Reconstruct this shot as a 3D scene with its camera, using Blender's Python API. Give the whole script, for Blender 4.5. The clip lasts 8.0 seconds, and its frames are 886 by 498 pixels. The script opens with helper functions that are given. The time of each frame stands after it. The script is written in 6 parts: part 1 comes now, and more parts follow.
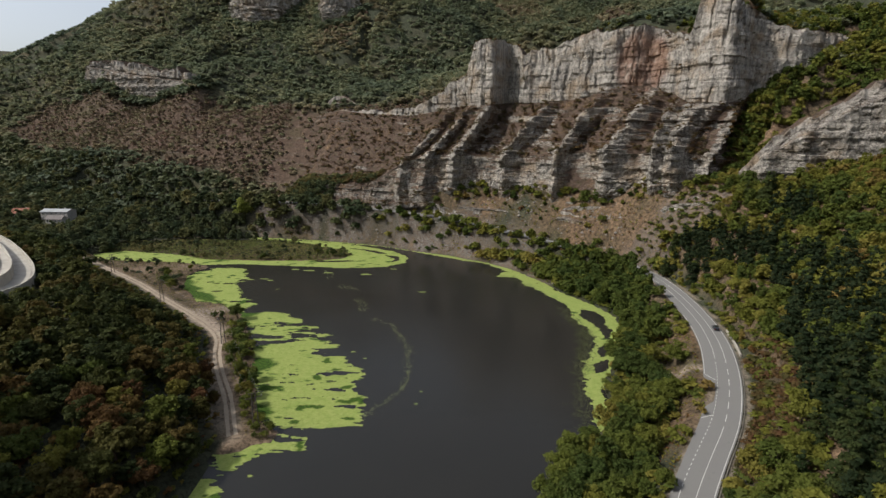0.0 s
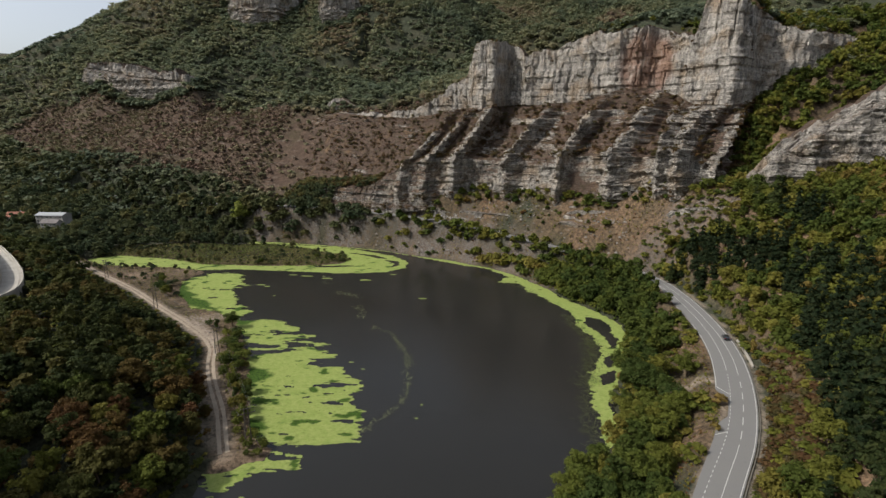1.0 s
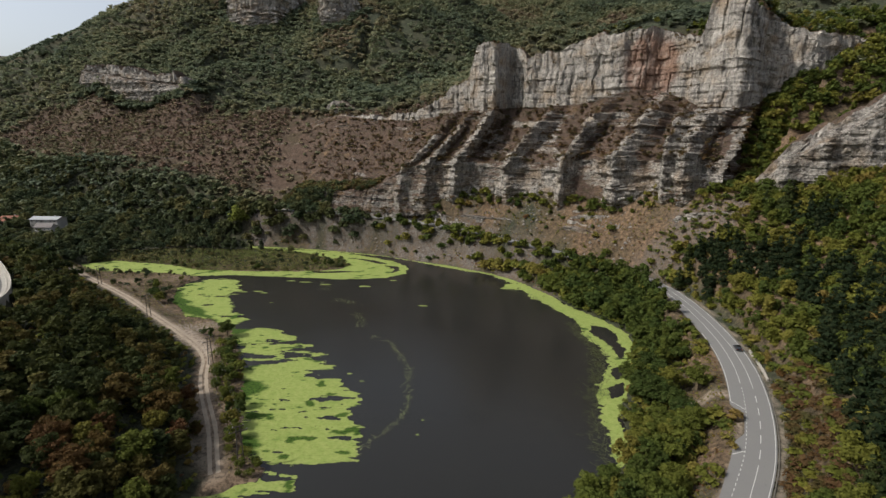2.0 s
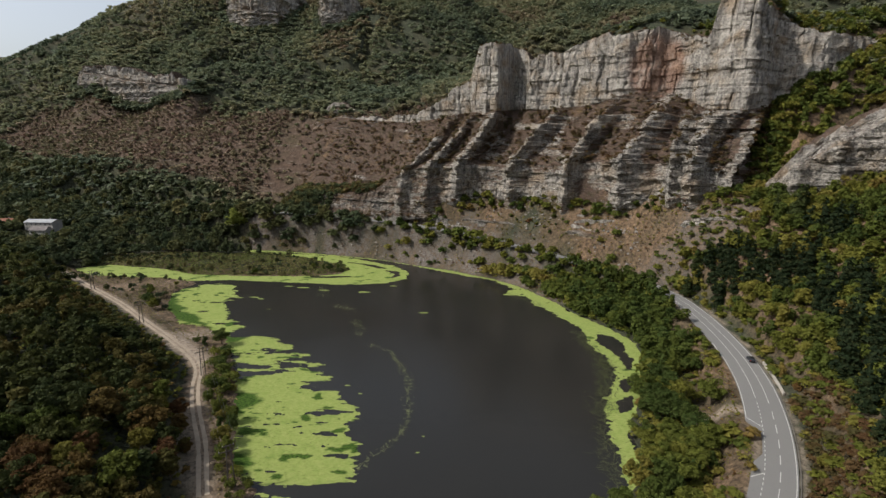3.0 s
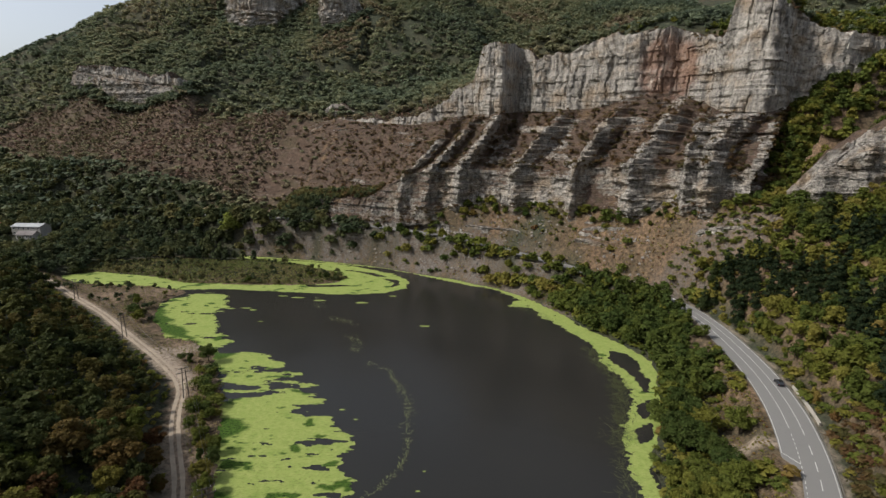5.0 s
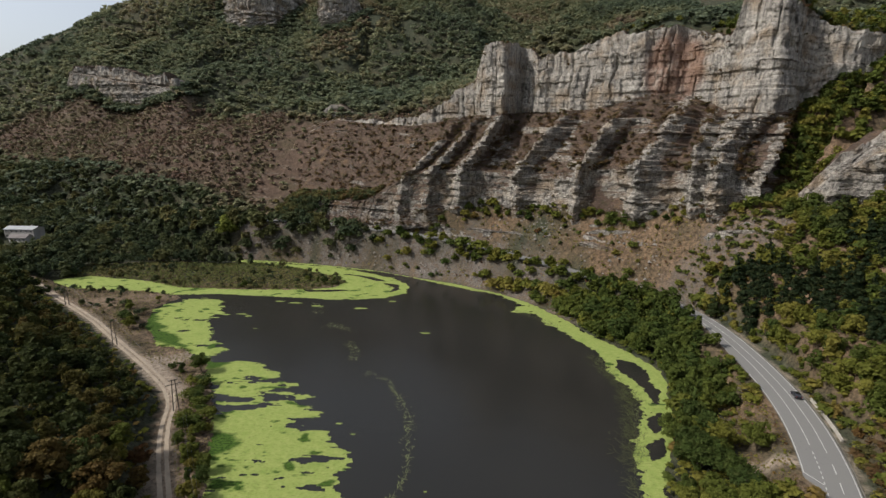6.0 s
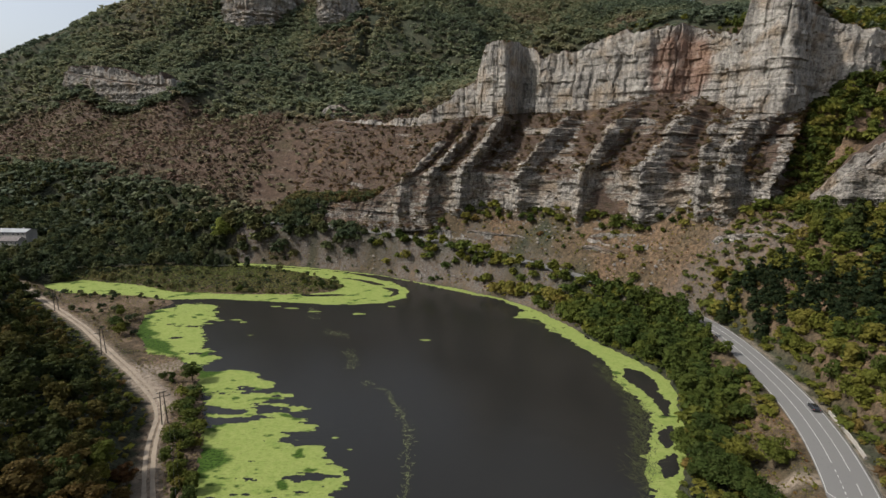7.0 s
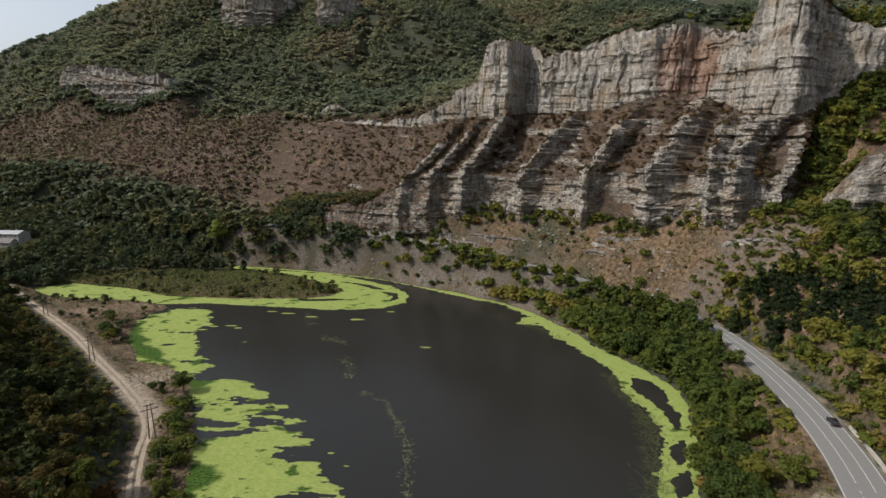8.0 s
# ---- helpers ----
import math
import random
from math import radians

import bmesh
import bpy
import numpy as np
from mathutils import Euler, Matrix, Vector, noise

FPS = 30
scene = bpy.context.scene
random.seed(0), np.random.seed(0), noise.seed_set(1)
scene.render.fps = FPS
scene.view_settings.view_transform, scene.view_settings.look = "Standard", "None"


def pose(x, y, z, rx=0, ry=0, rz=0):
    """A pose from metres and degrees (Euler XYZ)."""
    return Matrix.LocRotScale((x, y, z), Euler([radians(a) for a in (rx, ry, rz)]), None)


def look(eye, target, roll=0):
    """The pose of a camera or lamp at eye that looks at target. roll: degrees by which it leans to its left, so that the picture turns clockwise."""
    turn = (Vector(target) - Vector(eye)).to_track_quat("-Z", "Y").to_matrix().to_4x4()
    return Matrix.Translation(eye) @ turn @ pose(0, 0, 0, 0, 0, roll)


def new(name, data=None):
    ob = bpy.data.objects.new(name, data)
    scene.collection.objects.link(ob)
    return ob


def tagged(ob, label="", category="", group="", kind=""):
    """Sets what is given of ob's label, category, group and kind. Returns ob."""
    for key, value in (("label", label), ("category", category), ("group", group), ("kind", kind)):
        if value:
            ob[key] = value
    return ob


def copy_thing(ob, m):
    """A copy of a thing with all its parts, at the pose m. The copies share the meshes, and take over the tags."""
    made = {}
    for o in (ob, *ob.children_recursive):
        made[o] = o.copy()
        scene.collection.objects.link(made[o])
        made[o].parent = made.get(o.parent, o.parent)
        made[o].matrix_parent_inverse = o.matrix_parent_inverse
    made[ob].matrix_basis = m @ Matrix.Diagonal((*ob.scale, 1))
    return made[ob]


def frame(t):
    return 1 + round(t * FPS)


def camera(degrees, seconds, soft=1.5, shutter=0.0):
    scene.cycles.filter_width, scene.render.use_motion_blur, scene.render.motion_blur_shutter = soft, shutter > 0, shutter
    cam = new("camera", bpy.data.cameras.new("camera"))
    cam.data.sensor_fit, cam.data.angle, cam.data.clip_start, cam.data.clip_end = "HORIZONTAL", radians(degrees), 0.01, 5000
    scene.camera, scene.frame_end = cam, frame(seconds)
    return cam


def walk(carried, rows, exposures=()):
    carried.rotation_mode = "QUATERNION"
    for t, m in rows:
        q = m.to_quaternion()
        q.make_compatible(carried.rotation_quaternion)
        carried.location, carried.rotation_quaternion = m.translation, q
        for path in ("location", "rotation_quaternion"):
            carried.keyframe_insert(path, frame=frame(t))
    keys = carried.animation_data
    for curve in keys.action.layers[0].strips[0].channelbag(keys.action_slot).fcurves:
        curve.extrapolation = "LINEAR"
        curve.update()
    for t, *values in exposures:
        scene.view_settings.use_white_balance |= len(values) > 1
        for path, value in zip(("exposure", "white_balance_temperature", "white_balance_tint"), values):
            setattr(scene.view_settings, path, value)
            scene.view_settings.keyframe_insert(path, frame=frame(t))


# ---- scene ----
cam = camera(83.3, 8.0, soft=1.5)
PATH = [
    (0, (1.438, 0.879, 77.522), (1.408, 2.824, 77.056), 0.4),
    (0.5, (1.269, 3.644, 77.634), (1.238, 5.589, 77.172), 0.4),
    (1, (1.023, 6.748, 77.811), (0.992, 8.695, 77.353), 0.4),
    (1.5, (0.646, 9.764, 77.895), (0.615, 11.712, 77.442), 0.4),
    (3, (-0.111, 19.308, 78.36), (-0.145, 21.258, 77.918), 0.5),
    (3.5, (-0.399, 22.355, 78.549), (-0.433, 24.305, 78.108), 0.6),
    (4, (-0.654, 25.675, 78.718), (-0.688, 27.626, 78.279), 0.6),
    (4.5, (-0.912, 28.783, 78.755), (-0.947, 30.735, 78.319), 0.7),
    (6, (-1.785, 38.708, 78.839), (-1.821, 40.661, 78.409), 0.7),
    (6.5, (-2.063, 41.844, 78.766), (-2.099, 43.797, 78.339), 0.7),
    (7, (-2.402, 45.144, 78.758), (-2.436, 47.098, 78.332), 0.7),
    (7.5, (-2.656, 48.247, 78.728), (-2.691, 50.201, 78.304), 0.8),
    (8, (-2.934, 51.588, 78.67), (-2.968, 53.543, 78.248), 0.8),
]
walk(cam, [(t, look(eye, target, roll)) for t, eye, target, roll in PATH], exposures=[(0, 0.05, 6350, 10), (8, 0.05, 6350, 10)])

# ---- world, sun ----
SUN_FROM = Vector((-0.69, -0.19, 0.69)).normalized()
world = bpy.data.worlds.new("sky")
world.use_nodes = True
scene.world = world
sky = world.node_tree.nodes.new("ShaderNodeTexSky")
sky.sky_type = "NISHITA"
sky.sun_disc = False
sky.sun_elevation = math.asin(SUN_FROM.z)
sky.sun_rotation = math.atan2(SUN_FROM.x, SUN_FROM.y)
sky.air_density, sky.dust_density, sky.ozone_density = 1.0, 3.0, 1.0
back = world.node_tree.nodes["Background"]
back.inputs["Strength"].default_value = 0.15
pale = world.node_tree.nodes.new("ShaderNodeHueSaturation")
pale.inputs["Saturation"].default_value = 0.46
world.node_tree.links.new(sky.outputs["Color"], pale.inputs["Color"])
world.node_tree.links.new(pale.outputs["Color"], back.inputs["Color"])
sun = new("sun", bpy.data.lights.new("sun", "SUN"))
sun.data.energy, sun.data.angle, sun.data.color = 3.35, radians(0.6), (1.0, 0.94, 0.86)
sun.matrix_world = look(SUN_FROM * 500, (0, 0, 0))



# ---- noise and geometry tools ----
def rnd(*ints):
    """A repeatable random number in 0..1 for lattice cells."""
    h = np.zeros(np.broadcast(*ints).shape, dtype=np.uint64)
    for k, i in enumerate(ints):
        h = h ^ ((np.asarray(i).astype(np.int64).astype(np.uint64) + np.uint64(77 + 31 * k)) * np.uint64((2654435761, 2246822519, 3266489917)[k % 3]))
        h = (h ^ (h >> np.uint64(13))) * np.uint64(1274126177)
        h = h & np.uint64(0xFFFFFFFF)
    h = h ^ (h >> np.uint64(16))
    return (h & np.uint64(0xFFFFFF)).astype(float) / float(0xFFFFFF)


def value2(x, y, seed=0):
    xi, yi = np.floor(x), np.floor(y)
    u, v = x - xi, y - yi
    u, v = u * u * (3 - 2 * u), v * v * (3 - 2 * v)
    a, b = rnd(xi, yi, xi * 0 + seed), rnd(xi + 1, yi, xi * 0 + seed)
    c, d = rnd(xi, yi + 1, xi * 0 + seed), rnd(xi + 1, yi + 1, xi * 0 + seed)
    return (a * (1 - u) + b * u) * (1 - v) + (c * (1 - u) + d * u) * v


def fbm(x, y, scale, octaves=4, seed=0, gain=0.5):
    """Smooth noise in -1..1 with the given largest size in metres."""
    x, y = np.asarray(x, float) / scale, np.asarray(y, float) / scale
    total, amp, out = 0.0, 1.0, np.zeros(np.broadcast(x, y).shape)
    for o in range(octaves):
        out = out + amp * (2 * value2(x + 17.3 * o, y - 9.1 * o, seed + o) - 1)
        total, amp, x, y = total + amp, amp * gain, x * 2.03, y * 2.03
    return out / total


def step(a, b, x):
    t = np.clip((x - a) / (b - a), 0, 1)
    return t * t * (3 - 2 * t)


def dense(line, gap):
    """A polyline resampled at even steps, softened at its corners."""
    p = np.array(line, float)
    d = np.concatenate([[0], np.cumsum(np.linalg.norm(np.diff(p[:, :2], axis=0), axis=1))])
    n = max(2, int(d[-1] / gap) + 1)
    s = np.linspace(0, d[-1], n)
    return np.stack([np.interp(s, d, p[:, k]) for k in range(p.shape[1])], axis=1)


def soften(p, times):
    p = p.copy()
    for _ in range(times):
        p[1:-1] = 0.25 * p[:-2] + 0.5 * p[1:-1] + 0.25 * p[2:]
    return p


def to_line(x, y, line):
    """Distance to a polyline, the height there, and the side (positive to the right of its way)."""
    best, zz, side = np.full(x.shape, 1e9), np.zeros(x.shape), np.zeros(x.shape)
    for a, b in zip(line[:-1], line[1:]):
        ex, ey = b[0] - a[0], b[1] - a[1]
        t = np.clip(((x - a[0]) * ex + (y - a[1]) * ey) / (ex * ex + ey * ey + 1e-9), 0, 1)
        dx, dy = x - a[0] - t * ex, y - a[1] - t * ey
        d = np.hypot(dx, dy)
        near = d < best
        best = np.where(near, d, best)
        if len(a) > 2:
            zz = np.where(near, a[2] + t * (b[2] - a[2]), zz)
        side = np.where(near, np.sign(ey * (x - a[0]) - ex * (y - a[1])), side)
    return best, zz, side


def inside(x, y, poly):
    hit = np.zeros(x.shape, bool)
    n = len(poly)
    for i in range(n):
        (xa, ya), (xb, yb) = poly[i][:2], poly[(i + 1) % n][:2]
        if ya == yb:
            continue
        cross = ((ya > y) != (yb > y)) & (x < (xb - xa) * (y - ya) / (yb - ya) + xa)
        hit ^= cross
    return hit


def signed(x, y, poly):
    """Distance to a closed outline, positive outside."""
    d = to_line(x, y, [tuple(p[:2]) for p in poly] + [tuple(poly[0][:2])])[0]
    return np.where(inside(x, y, poly), -d, d)


def mesh_from(name, verts, faces, material, smooth=False, attrs=None):
    """A mesh object from arrays; faces all with the same number of corners."""
    verts, faces = np.asarray(verts, np.float32), np.asarray(faces, np.int32)
    me = bpy.data.meshes.new(name)
    k = faces.shape[1]
    me.vertices.add(len(verts))
    me.vertices.foreach_set("co", verts.ravel())
    me.loops.add(faces.size)
    me.loops.foreach_set("vertex_index", faces.ravel())
    me.polygons.add(len(faces))
    me.polygons.foreach_set("loop_start", np.arange(0, faces.size, k, dtype=np.int32))
    me.polygons.foreach_set("use_smooth", np.full(len(faces), smooth, bool))
    for key, values in (attrs or {}).items():
        at = me.attributes.new(key, "FLOAT", "POINT")
        at.data.foreach_set("value", np.asarray(values, np.float32))
    me.update(calc_edges=True)
    me.materials.append(material)
    return new(name, me)


def grid_faces(rows, cols):
    i = np.arange((rows - 1) * (cols - 1))
    r, c = i // (cols - 1), i % (cols - 1)
    a = r * cols + c
    return np.stack([a, a + 1, a + cols + 1, a + cols], axis=1)


def part(name, bm, material, parent, label=""):
    """Links a bmesh as one mesh object under a thing or a part."""
    me = bpy.data.meshes.new(name)
    bm.to_mesh(me)
    bm.free()
    me.materials.append(material)
    ob = new(name, me)
    ob.parent = parent
    if label:
        ob["label"] = label
    return ob


def box(bm, x0, x1, y0, y1, z0, z1, bevel=0.0):
    made = bmesh.ops.create_cube(bm, size=1.0, matrix=Matrix.Translation(((x0 + x1) / 2, (y0 + y1) / 2, (z0 + z1) / 2)) @ Matrix.Diagonal((x1 - x0, y1 - y0, z1 - z0, 1)))
    if bevel:
        edges = {e for v in made["verts"] for e in v.link_edges}
        bmesh.ops.bevel(bm, geom=list(edges), offset=bevel, segments=1, affect="EDGES")


def rod(bm, a, b, ra, rb, sides=8):
    """A tapered round bar from a to b."""
    a, b = Vector(a), Vector(b)
    m = Matrix.Translation((a + b) / 2) @ (b - a).to_track_quat("Z", "Y").to_matrix().to_4x4()
    bmesh.ops.create_cone(bm, cap_ends=True, segments=sides, radius1=ra, radius2=rb, depth=(b - a).length, matrix=m)


# ---- materials ----
class Shade:
    """A small builder for node materials."""

    def __init__(self, name):
        self.mat = bpy.data.materials.new(name)
        self.mat.use_nodes = True
        self.nt = self.mat.node_tree
        self.bsdf = self.nt.nodes["Principled BSDF"]
        self.place = self.nt.nodes.new("ShaderNodeNewGeometry").outputs["Position"]

    def node(self, kind, **values):
        n = self.nt.nodes.new(kind)
        for k, v in values.items():
            n.inputs[k.replace("_", " ")].default_value = v
        return n

    def link(self, a, b):
        self.nt.links.new(a, b)

    def noise(self, scale, detail=4.0, rough=0.55, stretch=None):
        n = self.node("ShaderNodeTexNoise", Scale=scale, Detail=detail, Roughness=rough)
        src = self.place
        if stretch:
            m = self.node("ShaderNodeMapping")
            m.inputs["Scale"].default_value = stretch
            self.link(src, m.inputs["Vector"])
            src = m.outputs["Vector"]
        self.link(src, n.inputs["Vector"])
        return n.outputs["Fac"]

    def ramp(self, fac, stops):
        n = self.node("ShaderNodeValToRGB")
        els = n.color_ramp.elements
        while len(els) < len(stops):
            els.new(0.5)
        for e, (p, c) in zip(els, stops):
            e.position = p
            e.color = (*c, 1) if isinstance(c, tuple) else (c, c, c, 1)
        self.link(fac, n.inputs["Fac"])
        return n.outputs["Color"]

    def mix(self, fac, a, b, blend="MIX"):
        n = self.nt.nodes.new("ShaderNodeMix")
        n.data_type, n.blend_type = "RGBA", blend
        for sock, v in ((n.inputs["Factor"], fac), (n.inputs["A"], a), (n.inputs["B"], b)):
            if isinstance(v, (int, float)):
                sock.default_value = v if sock.type == "VALUE" else (v, v, v, 1)
            elif isinstance(v, tuple):
                sock.default_value = (*v, 1)
            else:
                self.link(v, sock)
        return n.outputs["Result"]

    def math(self, op, a, b=0.0):
        n = self.nt.nodes.new("ShaderNodeMath")
        n.operation = op
        for sock, v in zip(n.inputs, (a, b)):
            if isinstance(v, (int, float)):
                sock.default_value = v
            else:
                self.link(v, sock)
        return n.outputs["Value"]

    def attr(self, name):
        n = self.nt.nodes.new("ShaderNodeAttribute")
        n.attribute_name = name
        return n.outputs["Fac"]

    def bump(self, height, strength, distance):
        n = self.node("ShaderNodeBump", Strength=strength, Distance=distance)
        self.link(height, n.inputs["Height"])
        self.link(n.outputs["Normal"], self.bsdf.inputs["Normal"])

    def done(self, color, rough=0.85, spec=0.3, metal=0.0):
        if isinstance(color, tuple):
            self.bsdf.inputs["Base Color"].default_value = (*color, 1)
        else:
            self.link(color, self.bsdf.inputs["Base Color"])
        if isinstance(rough, (int, float)):
            self.bsdf.inputs["Roughness"].default_value = rough
        else:
            self.link(rough, self.bsdf.inputs["Roughness"])
        self.bsdf.inputs["Specular IOR Level"].default_value = spec
        self.bsdf.inputs["Metallic"].default_value = metal
        return self.mat


def plain(name, color, rough=0.7, grain=0.15, scale=3.0, spec=0.3, metal=0.0):
    """A paint, plaster or stone with two scales of variation."""
    s = Shade(name)
    fine, large = s.noise(scale * 6), s.noise(scale * 0.4, 3)
    c = s.mix(fine, tuple(v * (1 - grain) for v in color), tuple(min(1, v * (1 + grain)) for v in color))
    c = s.mix(s.ramp(large, [(0.35, 0.0), (0.7, 1.0)]), c, tuple(v * (1 - grain * 1.5) for v in color))
    s.bump(fine, 0.2, 0.02)
    return s.done(c, rough, spec, metal)


def ground_material():
    s = Shade("ground_cover")
    n1, n2, n3 = s.noise(0.045, 6, 0.6), s.noise(0.5, 6, 0.65), s.noise(3.0, 4)
    green = s.mix(s.ramp(n2, [(0.35, 0.0), (0.68, 1.0)]), (0.034, 0.041, 0.027), (0.068, 0.072, 0.045))
    green = s.mix(s.ramp(n1, [(0.45, 0.0), (0.7, 0.7)]), green, (0.066, 0.056, 0.030))
    dry = s.mix(s.ramp(n2, [(0.36, 0.0), (0.64, 1.0)]), (0.070, 0.048, 0.032), (0.235, 0.158, 0.098))
    dry = s.mix(s.ramp(n3, [(0.52, 0.0), (0.75, 0.7)]), dry, (0.085, 0.085, 0.04))
    red = s.mix(s.ramp(n2, [(0.35, 0.0), (0.65, 1.0)]), (0.062, 0.044, 0.033), (0.132, 0.090, 0.064))
    beds = s.noise(1.0, 4, 0.6, (0.03, 0.03, 0.9))
    red = s.mix(s.math("MULTIPLY", s.ramp(beds, [(0.54, 0.0), (0.62, 0.8)]), s.ramp(n2, [(0.45, 0.0), (0.6, 1.0)])), red, (0.20, 0.175, 0.145))
    red = s.mix(s.ramp(n1, [(0.5, 0.0), (0.66, 0.7)]), red, (0.075, 0.068, 0.036))
    scree = s.mix(s.ramp(n3, [(0.3, 0.0), (0.7, 1.0)]), (0.085, 0.074, 0.063), (0.225, 0.20, 0.175))
    scree = s.mix(s.ramp(n2, [(0.46, 0.0), (0.62, 0.85)]), scree, (0.115, 0.082, 0.056))
    dirt = s.mix(n2, (0.25, 0.198, 0.148), (0.44, 0.365, 0.285))
    c = s.mix(s.attr("dry"), green, dry)
    c = s.mix(s.attr("red"), c, red)
    c = s.mix(s.attr("scree"), c, scree)
    c = s.mix(s.attr("dirt"), c, dirt)
    c = s.mix(1.0, c, s.ramp(s.noise(1.1, 8, 0.75), [(0.38, 0.45), (0.52, 1.0)]), "MULTIPLY")
    s.bump(s.mix(0.5, n2, n3), 0.9, 0.8)
    return s.done(c, 0.95, 0.1)


def rock_material(name, tone=1.0, stain=None, weeds=1.0):
    """Bedded grey limestone: courses of blocks with dark joints, ochre and pale streaks, soil and dry grass on what lies flat."""
    s = Shade(name)
    n1, n2, streak = s.noise(0.09, 5, 0.6), s.noise(1.3, 6, 0.7), s.noise(1.0, 5, 0.65, (0.55, 0.55, 0.045))
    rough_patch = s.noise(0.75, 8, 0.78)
    # courses follow the beds: along the wall, and up by the bent bedding
    wave = s.math("MULTIPLY", s.math("SUBTRACT", s.noise(0.16, 5, 0.6), 0.5), 5.0)
    wave2 = s.math("MULTIPLY", s.math("SUBTRACT", s.noise(0.5, 5, 0.65), 0.5), 7.0)
    uv = s.nt.nodes.new("ShaderNodeCombineXYZ")
    s.link(s.math("ADD", s.attr("along"), wave2), uv.inputs["X"])
    s.link(s.math("ADD", s.attr("bed"), wave), uv.inputs["Y"])

    def course(width, height, gap, soft):
        b = s.node("ShaderNodeTexBrick", Scale=1.0, Brick_Width=width, Row_Height=height, Mortar_Size=gap, Mortar_Smooth=soft)
        b.offset, b.squash, b.squash_frequency = 0.37, 1.7, 3
        b.inputs["Color1"].default_value, b.inputs["Color2"].default_value, b.inputs["Mortar"].default_value = (0, 0, 0, 1), (1, 1, 1, 1), (0.4, 0.4, 0.4, 1)
        s.link(uv.outputs["Vector"], b.inputs["Vector"])
        return b.outputs["Color"], b.outputs["Fac"]
    thin, thin_joint = course(2.3, 1.15, 0.15, 0.6)
    thick, thick_joint = course(6.5, 3.9, 0.34, 0.7)
    whole = s.attr("massive")
    thin_joint = s.math("MULTIPLY", thin_joint, s.math("SUBTRACT", 0.8, s.math("MULTIPLY", whole, 0.6)))
    thin = s.math("ADD", s.math("MULTIPLY", s.math("SUBTRACT", thin, 0.5), s.math("SUBTRACT", 1.0, s.math("MULTIPLY", whole, 0.7))), 0.5)
    c = s.mix(thin, (0.150 * tone, 0.138 * tone, 0.122 * tone), (0.285 * tone, 0.262 * tone, 0.230 * tone))
    c = s.mix(s.math("MULTIPLY", thick, 0.45), c, (0.37 * tone, 0.345 * tone, 0.30 * tone))
    c = s.mix(s.ramp(streak, [(0.45, 0.0), (0.62, 0.7)]), c, (0.42 * tone, 0.39 * tone, 0.34 * tone))
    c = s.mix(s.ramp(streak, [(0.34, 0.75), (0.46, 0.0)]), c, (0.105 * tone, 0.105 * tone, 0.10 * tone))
    c = s.mix(s.ramp(n1, [(0.48, 0.0), (0.66, 0.65)]), c, (0.30, 0.215, 0.13))
    c = s.mix(s.math("MULTIPLY", thin_joint, s.ramp(n2, [(0.38, 0.95), (0.62, 0.25)])), c, (0.050 * tone, 0.044 * tone, 0.037 * tone))
    c = s.mix(s.math("MULTIPLY", thick_joint, s.math("MULTIPLY", s.ramp(s.noise(0.3, 5, 0.7), [(0.42, 0.8), (0.56, 0.0)]), s.math("SUBTRACT", 1.0, s.math("MULTIPLY", whole, 0.65)))), c, (0.050 * tone, 0.045 * tone, 0.039 * tone))
    if stain:
        (cx, cy, cz), size = stain
        m = s.node("ShaderNodeMapping")
        m.inputs["Location"].default_value = (-cx / size, -cy / size, -0.8 * cz / size)
        m.inputs["Scale"].default_value = (1 / size, 1 / size, 0.8 / size)
        s.link(s.place, m.inputs["Vector"])
        g = s.node("ShaderNodeTexGradient")
        g.gradient_type = "SPHERICAL"
        s.link(m.outputs["Vector"], g.inputs["Vector"])
        f = s.math("MULTIPLY", s.math("ADD", g.outputs["Fac"], s.math("SUBTRACT", n2, 0.45)), 2.2)
        f = s.math("MINIMUM", s.math("MAXIMUM", s.math("MULTIPLY", f, s.ramp(g.outputs["Fac"], [(0.0, 0.0), (0.25, 1.0)])), 0.0), 0.75)
        c = s.mix(f, c, s.mix(s.ramp(thin, [(0.3, 0.0), (0.7, 1.0)]), (0.16, 0.076, 0.050), (0.30, 0.18, 0.12)))
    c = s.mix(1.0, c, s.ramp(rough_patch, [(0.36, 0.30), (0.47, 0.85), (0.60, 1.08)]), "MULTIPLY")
    pale_patch = s.noise(0.12, 6, 0.65, (1.0, 1.0, 0.6))
    c = s.mix(s.ramp(pale_patch, [(0.54, 0.0), (0.68, 0.55)]), c, (0.48 * tone, 0.445 * tone, 0.385 * tone))
    # soil lies where the true surface is not steep
    geo = s.nt.nodes.new("ShaderNodeNewGeometry")
    up = s.nt.nodes.new("ShaderNodeSeparateXYZ")
    s.link(geo.outputs["True Normal"], up.inputs["Vector"])
    lies = s.math("ADD", s.math("MULTIPLY", up.outputs["Z"], 0.55), s.math("MULTIPLY", s.attr("soil"), 0.8))
    lies = s.math("ADD", lies, s.math("MULTIPLY", s.math("SUBTRACT", n2, 0.5), 0.9))
    soil = s.mix(s.ramp(n2, [(0.35, 0.0), (0.65, 1.0)]), (0.068, 0.047, 0.036), (0.148, 0.100, 0.073))
    soil = s.mix(s.ramp(s.noise(0.4, 5), [(0.5, 0.0), (0.7, 0.8)]), soil, (0.080, 0.070, 0.038))
    soil = s.mix(s.ramp(s.noise(0.10, 4), [(0.55, 0.0), (0.7, 0.6)]), soil, (0.21, 0.135, 0.070))
